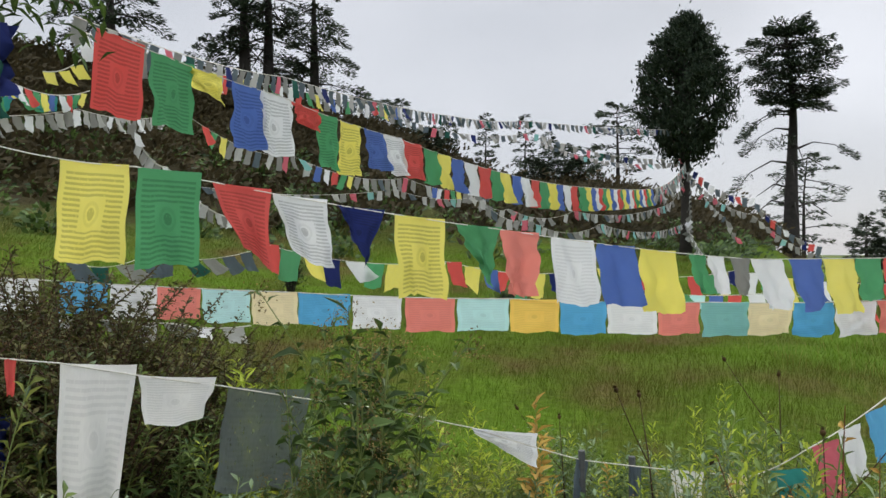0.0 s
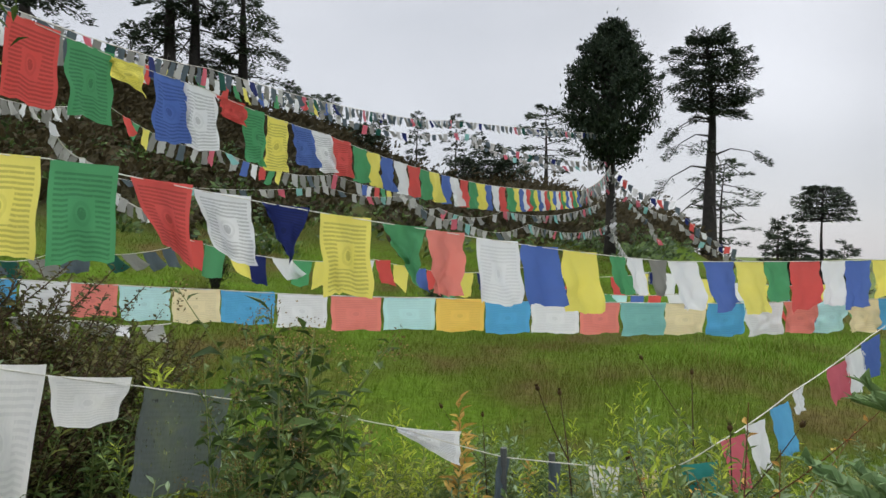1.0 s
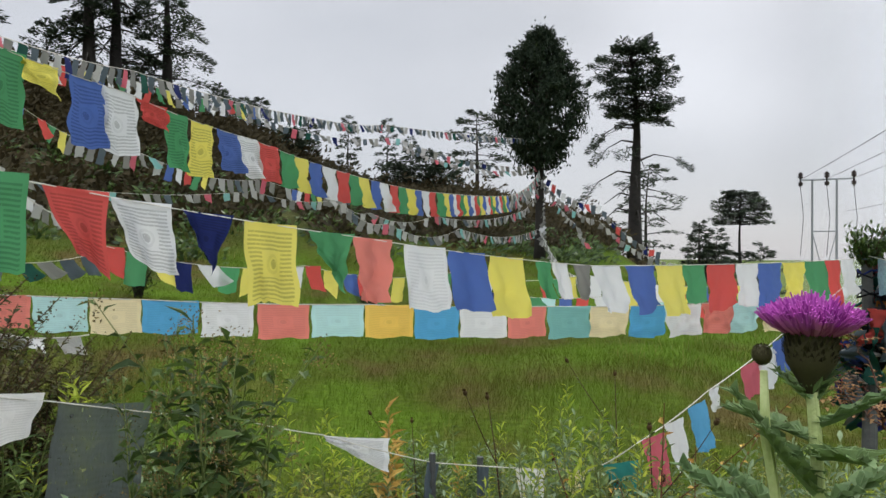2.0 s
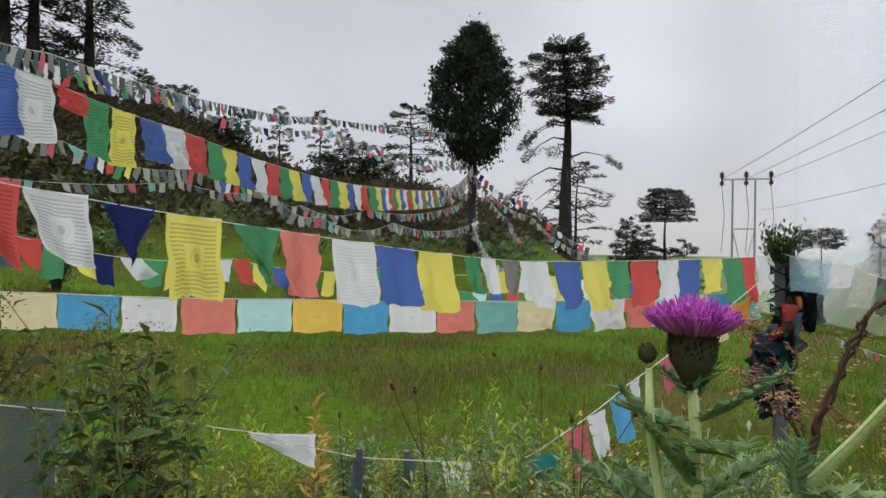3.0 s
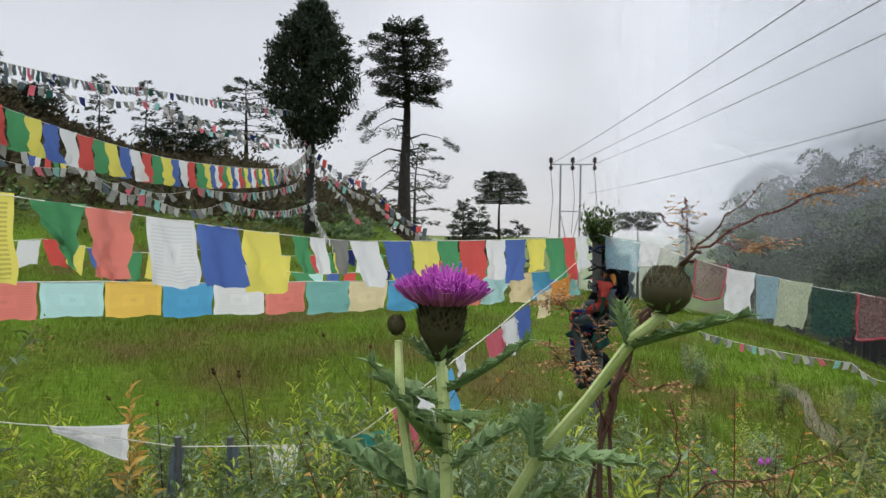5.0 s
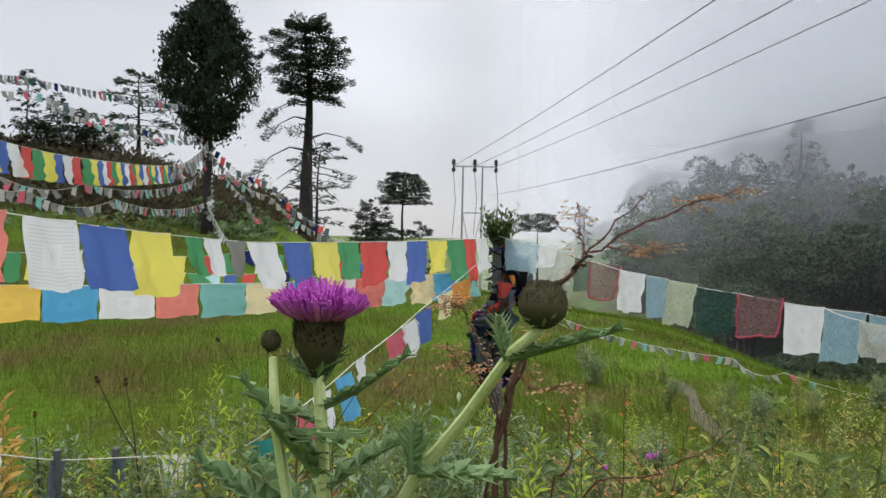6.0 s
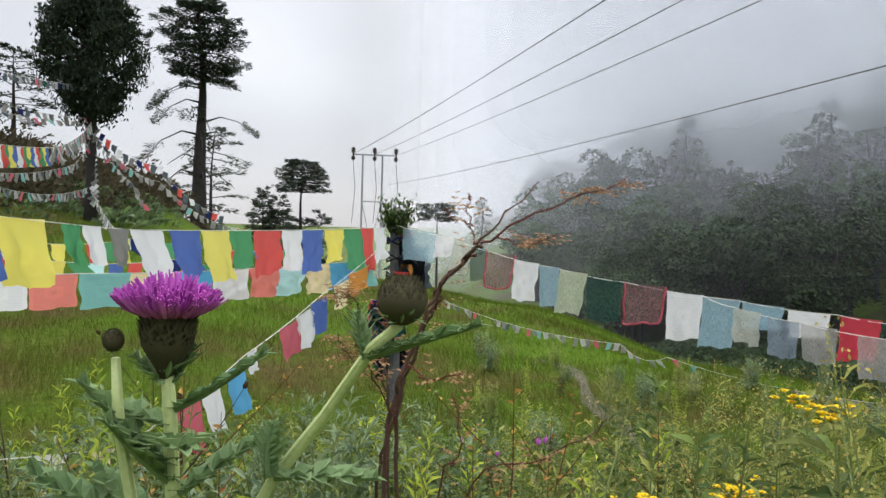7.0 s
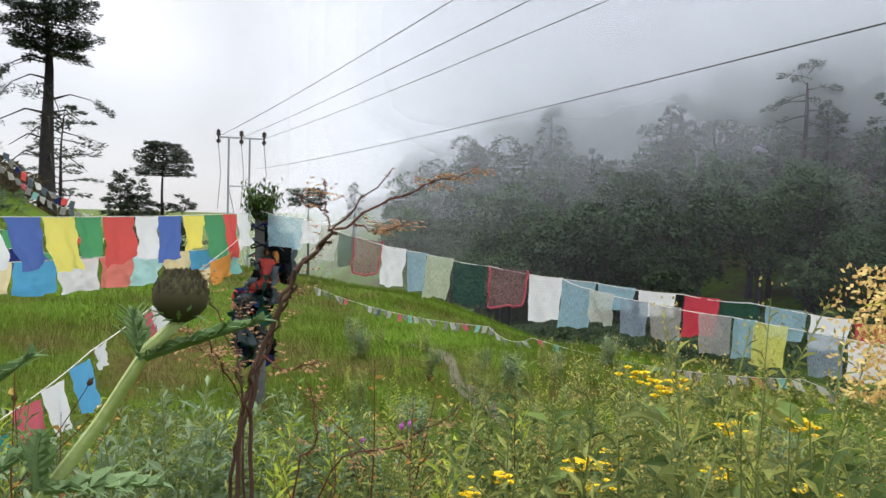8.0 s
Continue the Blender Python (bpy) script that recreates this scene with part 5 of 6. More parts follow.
# ---- posts bundled with old flags ----
def tied_post(place, tall, label, colours, wide, seed, leafy):
    r = random.Random(seed)
    top = thing("tied_post", place, label, "flag post")
    wood = Shape()
    wood.tube([(0, 0, -0.2), (0.02, 0.01, tall * 0.5), (0.0, 0.03, tall)], [0.055, 0.045, 0.035], 9)
    part("post", wood, post_mat, top)
    for i, c in enumerate(colours):
        a, z = i * 2.4, tall * (0.98 - 0.62 * ((i * 0.618) % 1.0))
        h = r.uniform(0.16, 0.40)
        ob = part("knotted_cloth", flag_shape(r.uniform(0.10, 0.20), h, r.uniform(-.1, .25), 1, r.uniform(.7, 1), 0.62, 0.06, r.uniform(-.1, .3), seed * 50 + i, 6, 8), COTTON[c], top, smooth=True)
        ob.matrix_basis = Matrix.Translation((math.cos(a) * wide * 0.4, math.sin(a) * wide * 0.4, z)) @ Matrix.Rotation(a + 1.2 + r.uniform(-.6, .6), 4, "Z")
        if i % 3:
            continue
        wrap = Shape()
        ring = [Vector((math.cos(q * 0.7) * wide * 0.35, math.sin(q * 0.7) * wide * 0.35, z + 0.02 * math.sin(q * 2 + i))) for q in range(10)]
        wrap.tube(ring, 0.007, 5)
        part("cord_wrap", wrap, COTTON[c], top)
    if leafy:
        sprig = Shape()
        for i in range(20):
            a = i * 2.4
            tip = Vector((math.cos(a) * r.uniform(.04, .16), math.sin(a) * r.uniform(.04, .16), tall + r.uniform(0.0, 0.2)))
            twig = Shape()
            twig.tube([(0, 0, tall - 0.1), tip], [0.008, 0.003], 4)
            part("twig", twig, twig_mat, top)
            for _ in range(44):
                q = Vector((0, 0, tall - 0.14)).lerp(tip, r.uniform(0.35, 1.0)) + Vector((r.gauss(0, .03), r.gauss(0, .03), r.gauss(0, .03)))
                way = (tip.normalized() + Vector((r.uniform(-1, 1), r.uniform(-1, 1), r.uniform(-.4, .8)))).normalized()
                sprig.leaf(q, way, r.uniform(0.03, 0.06), 0.018)
        part("sprig", sprig, leaf_dark, top)


tied_post(ground_at(40.9, 6.05), 1.58, "post bundled with knotted old flags and topped with green sprigs", ["slate", "red", "navy", "pine", "slate", "bleached", "rose", "slate", "pine", "blue", "bleached", "navy", "slate", "rose", "pine", "black", "faded", "slate", "black", "pine", "red", "black", "navy", "slate", "faded", "black", "pine", "bleached", "orange", "navy", "bleached", "slate", "teal", "black", "red", "slate", "black", "faded", "pine", "navy"], 0.22, 7, True)
tied_post(ground_at(-33.4, 3.0), 2.35, "post wound with dark blue and green flags", ["navy", "navy", "pine", "blue", "navy", "pine", "yellow", "slate", "navy", "pine", "slate"], 0.2, 9, False)


# ---- plants of the foreground ----
def stem_line(r, tall, lean, bow):
    a = r.uniform(0, 6.28)
    out = Vector((math.cos(a), math.sin(a), 0))
    return [out * (lean * tall * k + bow * tall * k * k) + Vector((r.gauss(0, .006), r.gauss(0, .006), tall * k)) for k in (0, .2, .4, .6, .8, 1.0)]


def along(line, k):
    j = min(int(k * 5), 4)
    return line[j].lerp(line[j + 1], k * 5 - j), (line[j + 1] - line[j]).normalized()


def herb(name, label, category, seed, tall=0.7, stems=3, leaf=0.08, wide=0.022, per_stem=26, foliage=None, bloom=None, bloom_label="", bloom_kind="spray", lean=0.12, bow=0.1, up=0.5,
         low=0.1, wood=None, thick=0.004, branch=0, group="", place=(0, 0, 0), spray_n=30, grain=0.010, reach=0.25, tight=0.03):
    """An upright herb: bent stems, leaves set round them in a spiral, and what it carries at the top."""
    r = random.Random(seed)
    top = thing(name, place, label, category, group)
    green, heads = Shape(), Shape()
    for i in range(stems):
        t = tall * r.uniform(0.65, 1.0) if i else tall
        line = stem_line(r, t, lean * r.uniform(0.2, 1.0) * (i > 0), bow * r.uniform(0, 1))
        off = Vector((r.gauss(0, .03), r.gauss(0, .03), 0)) * (i > 0)
        line = [off + p for p in line]
        sh = Shape()
        sh.tube([line[0] - Vector((0, 0, 0.05))] + line[1:], [thick, thick * .95, thick * .85, thick * .7, thick * .5, thick * .25], 5)
        carriers = [(line, t, 1.0)]
        for b in range(branch):
            k = r.uniform(0.35, 0.85) if reach > 0.1 else r.uniform(0.85, 0.99)
            p, w = along(line, k)
            a = r.uniform(0, 6.28)
            out = Vector((math.cos(a), math.sin(a), r.uniform(0.7, 1.3))).normalized()
            ln = t * reach * r.uniform(0.64, 1.36)
            sub = [p + out * ln * q + Vector((0, 0, ln * 0.15 * q * q)) for q in (0, .2, .4, .6, .8, 1.0)]
            sh.tube(sub, [thick * .5, thick * .45, thick * .4, thick * .35, thick * .3, thick * .2], 4)
            carriers.append((sub, ln, 0.62))
        part("stem", sh, wood or stem_mat, top)
        for line_, t_, size in carriers:
            n = int(per_stem * (1 if size == 1.0 else 0.4))
            for j in range(n):
                k = low + (0.99 - low) * (j + r.random()) / n
                p, w = along(line_, k)
                a = j * 2.4 + r.uniform(-.4, .4)
                out = Vector((math.cos(a), math.sin(a), 0))
                way = (out + w * up * (0.6 + k) + Vector((0, 0, r.uniform(-.25, .2)))).normalized()
                g = size * (1.15 - 0.6 * k) * r.uniform(0.65, 1.2)
                green.leaf(p, way, leaf * g, wide * g, normal=(r.uniform(-.8, .8), r.uniform(-.8, .8), 1), bend=r.uniform(.05, .35))
            if bloom:
                tip, w = line_[-1], (line_[-1] - line_[-2]).normalized()
                if bloom_kind == "spray":
                    for _ in range(int(spray_n * size)):
                        q = tip + Vector((r.gauss(0, tight), r.gauss(0, tight), r.uniform(-.11, .03))) * size
                        v = Vector((r.uniform(-1, 1), r.uniform(-1, 1), r.uniform(-.2, 1))).normalized()
                        heads.blade(q, v, grain, grain * 0.6, v.orthogonal().normalized())
                elif bloom_kind == "daisy":
                    for _ in range(int(17 * size) + 1):
                        c = tip + Vector((r.gauss(0, .02), r.gauss(0, .02), r.uniform(-.015, .015)))
                        sh2 = Vector((r.uniform(-.4, .4), r.uniform(-.4, .4), 1)).normalized()
                        for q in range(9):
                            a = q * 0.698
                            v = (Vector((math.cos(a), math.sin(a), 0)) + sh2 * 0.25).normalized()
                            heads.blade(c, v, 0.011, 0.007, v.cross(sh2).normalized())
                        heads.tube([c - sh2 * .002, c + sh2 * .004], [.004, .0035], 6)
                elif bloom_kind == "dots":
                    for _ in range(int(26 * size)):
                        p, w = along(line_, r.uniform(.55, 1.0))
                        q = p + Vector((r.gauss(0, .02), r.gauss(0, .02), r.gauss(0, .01)))
                        heads.tube([q, q + Vector((0, 0, .002)), q + Vector((0, 0, .005))], [.0016, .003, .0016], 6)
                elif bloom_kind == "thistle":
                    heads.tube([tip, tip + w * .006, tip + w * .014, tip + w * .02], [.003, .008, .009, .006], 8)
                    for q in range(26):
                        a = q * 2.4
                        v = (w + Vector((math.cos(a), math.sin(a), 0)) * r.uniform(.1, .9)).normalized()
                        heads.blade(tip + w * .017, v, 0.015, 0.003, v.orthogonal().normalized())
    tagged(part("foliage", green, foliage or leaf_green, top), kind="stuff")
    if bloom:
        tagged(part("flower_head", heads, bloom, top, bloom_label), kind="stuff")
    return top


def plant(kind, bearing, dist, tall, spin=None, squash=1.0):
    """Another of that kind, as tall as said."""
    p = ground_at(bearing, dist, 0.02)
    c = copy_thing(kind[0], Matrix.Translation(p) @ Matrix.Rotation(rng.uniform(0, 6.3) if spin is None else spin, 4, "Z"))
    f = tall / kind[1]
    c.scale = (f * squash, f * squash, f)
    return c


def kind_of(tall, bearing, dist, **kw):
    return herb(tall=tall, place=ground_at(bearing, dist, 0.02), **kw), tall


shrub = kind_of(1.44, -6.4, 2.15, name="leafy_shrub", label="tall leafy dark green shrub with russet buds", category="shrub", seed=3, stems=7, leaf=0.15, wide=0.062, per_stem=26, spray_n=90, foliage=leaf_dark,
                bloom=russet_buds, bloom_label="small russet-brown buds", lean=0.10, bow=0.05, low=0.12, thick=0.007, branch=3, group="leafy shrubs", up=0.35)
goldenrod = kind_of(1.15, 78.0, 2.2, name="goldenrod", label="tall yellow-green goldenrod with fading flower sprays", category="plant", seed=5, stems=5, leaf=0.075, wide=0.017, per_stem=58, foliage=leaf_green,
                    bloom=pale_bloom, bloom_label="fading yellow sprays", lean=0.16, thick=0.005, branch=5, group="goldenrods")
leafy = kind_of(1.0, 90.0, 2.6, name="broad_leaved_herb", label="tall leafy herb with lance-shaped green leaves", category="plant", seed=25, stems=6, leaf=0.095, wide=0.024, per_stem=44, foliage=leaf_green,
                lean=0.2, thick=0.005, branch=1, group="broad-leaved herbs")
broad = kind_of(0.9, 88.0, 2.0, name="large_leaved_herb", label="leafy herb with large toothless green leaves", category="plant", seed=26, stems=4, leaf=0.15, wide=0.05, per_stem=26, foliage=leaf_mid,
                lean=0.2, thick=0.005, branch=1, group="broad-leaved herbs")
lime = kind_of(0.98, 3.7, 3.2, name="yellow_green_weed", label="upright yellow-green weed with narrow leaves", category="plant", seed=6, stems=3, leaf=0.10, wide=0.021, per_stem=60, foliage=leaf_lime,
               up=0.7, lean=0.1, group="upright weeds")
rusty = kind_of(1.0, 7.2, 3.1, name="rusty_weed", label="upright weed with rust-brown withering leaves", category="plant", seed=7, stems=3, leaf=0.12, wide=0.042, per_stem=64, foliage=leaf_rust, up=0.6,
                lean=0.08, group="rusty weeds")
brown = kind_of(1.30, -26.0, 2.9, name="dried_bush", label="twiggy dark bush with brown seed heads", category="bush", seed=8, stems=9, leaf=0.065, wide=0.030, per_stem=84, foliage=leaf_dusk, bloom=brown_mat,
                bloom_label="brown dried seed heads", bloom_kind="dots", lean=0.34, bow=0.16, wood=twig_mat, thick=0.006, branch=7, group="dried bushes")
mugwort = kind_of(0.62, 14.0, 3.1, name="leafy_herb", label="bushy green herb with many small leaves", category="plant", seed=9, stems=10, leaf=0.055, wide=0.018, per_stem=44, foliage=leaf_mid, lean=0.36,
                  branch=2, group="leafy herbs")
silver = kind_of(0.55, -20.0, 2.6, name="silvery_herb", label="low grey-green herb with fine leaves", category="plant", seed=10, stems=9, leaf=0.06, wide=0.016, per_stem=36, foliage=leaf_grey, lean=0.4,
                 branch=2, group="silvery herbs")
ragwort = kind_of(1.05, 66.0, 1.95, name="ragwort", label="leafy ragwort with bright yellow flower clusters", category="plant", seed=11, stems=3, leaf=0.15, wide=0.05, per_stem=26, foliage=leaf_green, bloom=gold_mat,
                  bloom_label="bright yellow daisy clusters", bloom_kind="daisy", lean=0.15, branch=2, group="ragworts", thick=0.006)
wild = kind_of(0.95, 53.2, 2.65, name="wild_thistle", label="slender wild thistle with small purple heads", category="plant", seed=12, stems=1, leaf=0.09, wide=0.02, per_stem=20, foliage=leaf_grey, bloom=purple_mat,
               bloom_label="small purple thistle heads", bloom_kind="thistle", lean=0.2, branch=1, group="wild thistles")
spent = kind_of(1.05, 27.3, 2.6, name="spent_thistle", label="thin stalk with brown spent thistle heads", category="plant", seed=13, stems=1, leaf=0.05, wide=0.012, per_stem=12, foliage=leaf_grey, bloom=brown_mat,
                bloom_label="brown spent heads", bloom_kind="thistle", lean=0.1, branch=2, group="spent thistles", thick=0.0055, wood=twig_mat)
blossom = kind_of(0.42, 20.0, 3.0, name="white_flowered_herb", label="low herb dotted with tiny white blossom", category="plant", seed=14, stems=9, leaf=0.035, wide=0.01, per_stem=18, foliage=leaf_green,
                  bloom=white_bloom, bloom_label="tiny white blossom", bloom_kind="dots", lean=0.45, branch=1, group="white-flowered herbs", thick=0.002)
redtwig = kind_of(0.95, 26.6, 1.85, name="red_stemmed_briar", label="thin briar with red stems and small reddish leaves", category="plant", seed=15, stems=3, leaf=0.032, wide=0.016, per_stem=20, foliage=leaf_rust,
                  wood=red_stem, lean=0.3, bow=0.1, branch=3, group="briars", thick=0.003)


def top_under(dist, angle):
    return EYE + dist * math.tan(radians(angle))


# left thicket
for b, d, e in ((-31.5, 3.4, -0.6), (-28.6, 3.5, -1.4), (-26.4, 3.4, -2.4), (-33, 3.0, -3.5), (-30, 3.1, -4.4), (-28, 3.2, -5.0), (-23.5, 3.3, -4.8), (-21.5, 3.1, -6.2), (-34, 3.6, -3.0), (-29, 3.9, -3.0), (-24.5, 3.9, -4.0), (-18.5, 3.4, -6.0), (-20, 3.7, -5.6), (-26, 3.5, -5.2)):
    plant(brown, b, d, top_under(d, e))
for b, d, e in ((-34.6, 1.9, -8.6), (-36, 2.0, -6.5), (-35.5, 2.2, -5.0), (-34.5, 1.7, -12)):
    plant(leafy, b, d, top_under(d, e), squash=0.6)
for _ in range(22):
    b, d = rng.uniform(-36, -11), rng.uniform(2.75, 3.9)
    plant(rng.choice((mugwort, silver, leafy, mugwort)), b, d, top_under(d, rng.uniform(-13, -8)))
for _ in range(14):
    b, d = rng.uniform(-36, -11), rng.uniform(2.0, 2.5)
    plant(rng.choice((mugwort, silver, mugwort)), b, d, top_under(d, rng.uniform(-19, -16)))
# shrub and its neighbours
plant(shrub, -9.6, 2.3, top_under(2.3, -6.4), squash=0.6)
plant(shrub, -4.0, 2.3, top_under(2.3, -5.6), squash=0.75)
plant(shrub, -7.6, 2.0, top_under(2.0, -13.5), squash=0.8)
for b, d, e in ((-15.5, 2.9, -8.6), (-13.6, 3.0, -8.0), (0.6, 3.1, -9.4)):
    plant(lime, b, d, top_under(d, e))
# the middle, low
for _ in range(38):
    b, d = rng.uniform(-12, 24), rng.uniform(2.3, 3.6)
    plant(rng.choice((mugwort, silver, leafy, mugwort, mugwort, lime)), b, d, top_under(d, rng.uniform(-19, -14.5)) if d < 3.4 else 0.4)
for b, d, e in ((4.6, 3.2, -12.6), (2.4, 3.4, -12.2), (9.0, 3.4, -13.4), (18.6, 3.2, -11.2), (21.5, 3.3, -10.2), (15.2, 3.4, -12.6), (23.0, 3.0, -11.6)):
    plant(lime, b, d, top_under(d, e), squash=0.8)
for _ in range(95):
    b, d = rng.uniform(-3, 48), rng.uniform(2.35, 3.5)
    plant(rng.choice((mugwort, lime, leafy, mugwort, silver)), b, d, max(0.3, top_under(d, rng.uniform(-20, -16) if d < 2.95 else rng.uniform(-17, -12.6))), squash=rng.uniform(0.8, 1.15))
plant(rusty, 12.4, 3.4, 0.62)
for b, d in ((13.0, 2.75), (18.0, 2.7), (24.5, 2.6), (6.0, 2.8), (54, 2.4)):
    plant(blossom, b, d, 0.42)
for b, d, e in ((9.6, 3.2, -12.6), (16.2, 3.0, -10.8), (24.8, 3.4, -9.6)):
    plant(spent, b, d, top_under(d, e))
for b, d, e in ((28.6, 1.9, -10.5), (30.6, 2.2, -13.0)):
    plant(redtwig, b, d, top_under(d, e))
for _ in range(16):
    b, d = rng.uniform(22, 46), rng.uniform(2.2, 4.2)
    plant(rng.choice((mugwort, lime, silver, leafy)), b, d, max(0.3, top_under(d, rng.uniform(-16, -12))))
for _ in range(85):
    b, d = rng.uniform(16, 64), rng.uniform(2.1, 3.4)
    plant(rng.choice((mugwort, lime, goldenrod, leafy, leafy, silver)), b, d, max(0.3, top_under(d, rng.uniform(-17, -11.5))), squash=rng.uniform(0.7, 1.0))
# the weedy edge on the far side
for _ in range(40):
    b, d = rng.uniform(44, 96), 1.9 + 3.4 * rng.random()
    plant(rng.choice((mugwort, lime, mugwort, silver, goldenrod, leafy)), b, d, max(0.3, top_under(d, rng.uniform(-16.5, -12.5))))
for _ in range(44):
    b, d = rng.uniform(60, 98), 1.6 + 2.6 * rng.random()
    plant(rng.choice((goldenrod, leafy, broad, goldenrod, leafy) if d < 3.0 else (goldenrod, leafy, mugwort, goldenrod)), b, d, max(0.35, top_under(d, rng.uniform(-13, -8.4))))
for _ in range(170):
    b, d = rng.uniform(47, 98), 3.8 + 6.0 * rng.random() ** 1.2
    plant(rng.choice((goldenrod, goldenrod, lime, silver, leafy)), b, d, rng.uniform(0.16, 0.42), squash=rng.uniform(1.2, 2.0))
for b, d, e in ((60.4, 2.0, -16.6), (75.8, 1.9, -9.4), (70.5, 2.1, -15.5), (80.5, 2.0, -10.8)):
    plant(ragwort, b, d, top_under(d, e))
plant(wild, 48.6, 3.0, top_under(3.0, -15.0))
for b, d, e in ((79.6, 1.7, -3.4), (83.0, 1.5, -4.6), (71.0, 2.3, -7.8), (66.5, 2.6, -8.4)):
    plant(goldenrod, b, d, top_under(d, e), squash=0.6)
closest = kind_of(1.52, 98.0, 0.76, name="fading_goldenrod", label="fading goldenrod with rusty yellow blossom sprays", category="plant", seed=33, stems=4, leaf=0.05, wide=0.012, per_stem=30, foliage=leaf_lime,
                  bloom=rusty_bloom, bloom_label="rusty yellow blossom sprays", lean=0.012, bow=0.0, branch=9, group="goldenrods", spray_n=1000, grain=0.0046, thick=0.0035, reach=0.07, tight=0.017)
plant(closest, 102.0, 0.72, 1.58)
for b, d, e in ((52.2, 2.1, -9.0), (55.0, 2.3, -11.5), (62.5, 2.2, -10.5), (49.0, 2.3, -13)):
    plant(redtwig, b, d, top_under(d, e))


# ---- the briar rose with arching stems ----
def briar():
    r = random.Random(4)
    base = ground_at(43.6, 1.7)
    top = thing("briar_rose", base, "arching briar rose with dark thorny stems and sparse reddish leaves", "shrub")
    leaves = Shape()
    D = 1.66

    def stem(places, r0, r1, material, leafy, name="stem"):
        pts = [p - base for p in places]
        fine = []
        for i in range(len(pts) - 1):
            p0, p1, p2, p3 = pts[max(i - 1, 0)], pts[i], pts[i + 1], pts[min(i + 2, len(pts) - 1)]
            for q in range(5):
                t = q / 5
                fine.append(0.5 * ((2 * p1) + (p2 - p0) * t + (2 * p0 - 5 * p1 + 4 * p2 - p3) * t * t + (3 * p1 - p0 - 3 * p2 + p3) * t ** 3))
        fine.append(pts[-1])
        fine = [p + Vector((r.gauss(0, .005), r.gauss(0, .005), r.gauss(0, .004))) for p in fine]
        n, r0, r1 = len(fine), r0 * 0.5, r1 * 0.7
        sh = Shape()
        sh.tube(fine, [r0 + (r1 - r0) * i / (n - 1) for i in range(n)], 6)
        for i in range(n * 4):
            k = r.randrange(n - 1)
            p = fine[k].lerp(fine[k + 1], r.random())
            v = Vector((r.uniform(-1, 1), r.uniform(-1, 1), r.uniform(-.5, .5))).normalized()
            sh.tube([p, p + v * (0.006 + r0)], [0.0018, 0.0003], 4)
        part(name, sh, material, top)
        for i in range(leafy):
            k = int((n - 2) * r.uniform(0.45, 1.0) ** 0.7)
            p = fine[k]
            w = (fine[k + 1] - fine[k]).normalized()
            a = r.uniform(0, 6.28)
            out = (Vector((math.cos(a), math.sin(a), r.uniform(-.4, .5))) + w * 0.6).normalized()
            rib = r.uniform(0.03, 0.055)
            for q in range(3):
                s = (q + 1) / 3
                side = out.cross(Vector((0, 0, 1))).normalized()
                for sg in (-1, 1):
                    leaves.leaf(p + out * rib * s, (out + side * sg * 1.1).normalized(), r.uniform(0.009, 0.017), 0.008)

    g = [base + Vector((0, 0, -0.05)), spot(43.4, -24, D), spot(44.0, -14.0, D), spot(45.0, -9.6, D), spot(46.8, -5.2, D), spot(48.4, -2.6, D), spot(50.6, -0.4, D)]
    stem(g, 0.011, 0.006, twig_mat, 3)
    stem([base + Vector((0.03, 0.02, -0.05)), spot(44.4, -22, D + .05), spot(44.6, -12, D + .06), spot(45.9, -7.6, D + .05), spot(47.6, -3.4, D + .03), spot(49.9, -1.0, D)], 0.010, 0.005, twig_mat, 4)
    stem([base + Vector((-0.03, 0.03, -0.05)), spot(42.6, -22, D + .08), spot(43.8, -15, D + .05), spot(45.4, -8.8, D + .08), spot(46.6, -6.0, D + .06), spot(47.4, -4.6, D + .05)], 0.009, 0.004, twig_mat, 8)
    stem([base + Vector((0.05, 0.0, -0.05)), spot(44.0, -21, D + .1), spot(43.4, -13, D + .12), spot(43.0, -8.4, D + .14), spot(43.6, -5.6, D + .14)], 0.007, 0.003, twig_mat, 12)
    stem([spot(50.2, -0.6, D), spot(52.0, 1.6, D + .02), spot(54.5, 4.2, D + .04)], 0.005, 0.0015, twig_mat, 0)
    stem([spot(50.6, -0.4, D), spot(54.4, 1.7, D), spot(57.6, 3.2, D - .02), spot(61.0, 4.4, D - .04)], 0.0055, 0.0015, red_stem, 22)
    stem([spot(51.5, 0.1, D), spot(53.5, -0.3, D - .05), spot(56.2, 0.2, D - .08)], 0.003, 0.001, red_stem, 20)
    stem([spot(50.2, -0.6, D), spot(49.4, 1.4, D + .05), spot(49.3, 3.2, D + .08)], 0.003, 0.001, red_stem, 5)
    stem([spot(49.6, 0.9, D + .03), spot(48.3, 1.5, D), spot(47.4, 2.0, D)], 0.002, 0.001, red_stem, 4)
    stem([spot(44.4, -14, D), spot(42.9, -10.5, D - .05), spot(41.8, -8.2, D - .08)], 0.004, 0.002, red_stem, 16)
    stem([spot(45.0, -9.6, D), spot(47.2, -10.4, D - .05), spot(49.6, -9.8, D - .1)], 0.004, 0.0015, red_stem, 8)
    stem([base, spot(47.5, -20, D), spot(49.2, -16, D - .05), spot(49.0, -11.4, D - .05)], 0.005, 0.002, red_stem, 8)
    stem([base, spot(49.5, -20, D), spot(54.5, -16.0, D), spot(60.0, -12.8, D)], 0.005, 0.0015, red_stem, 10)
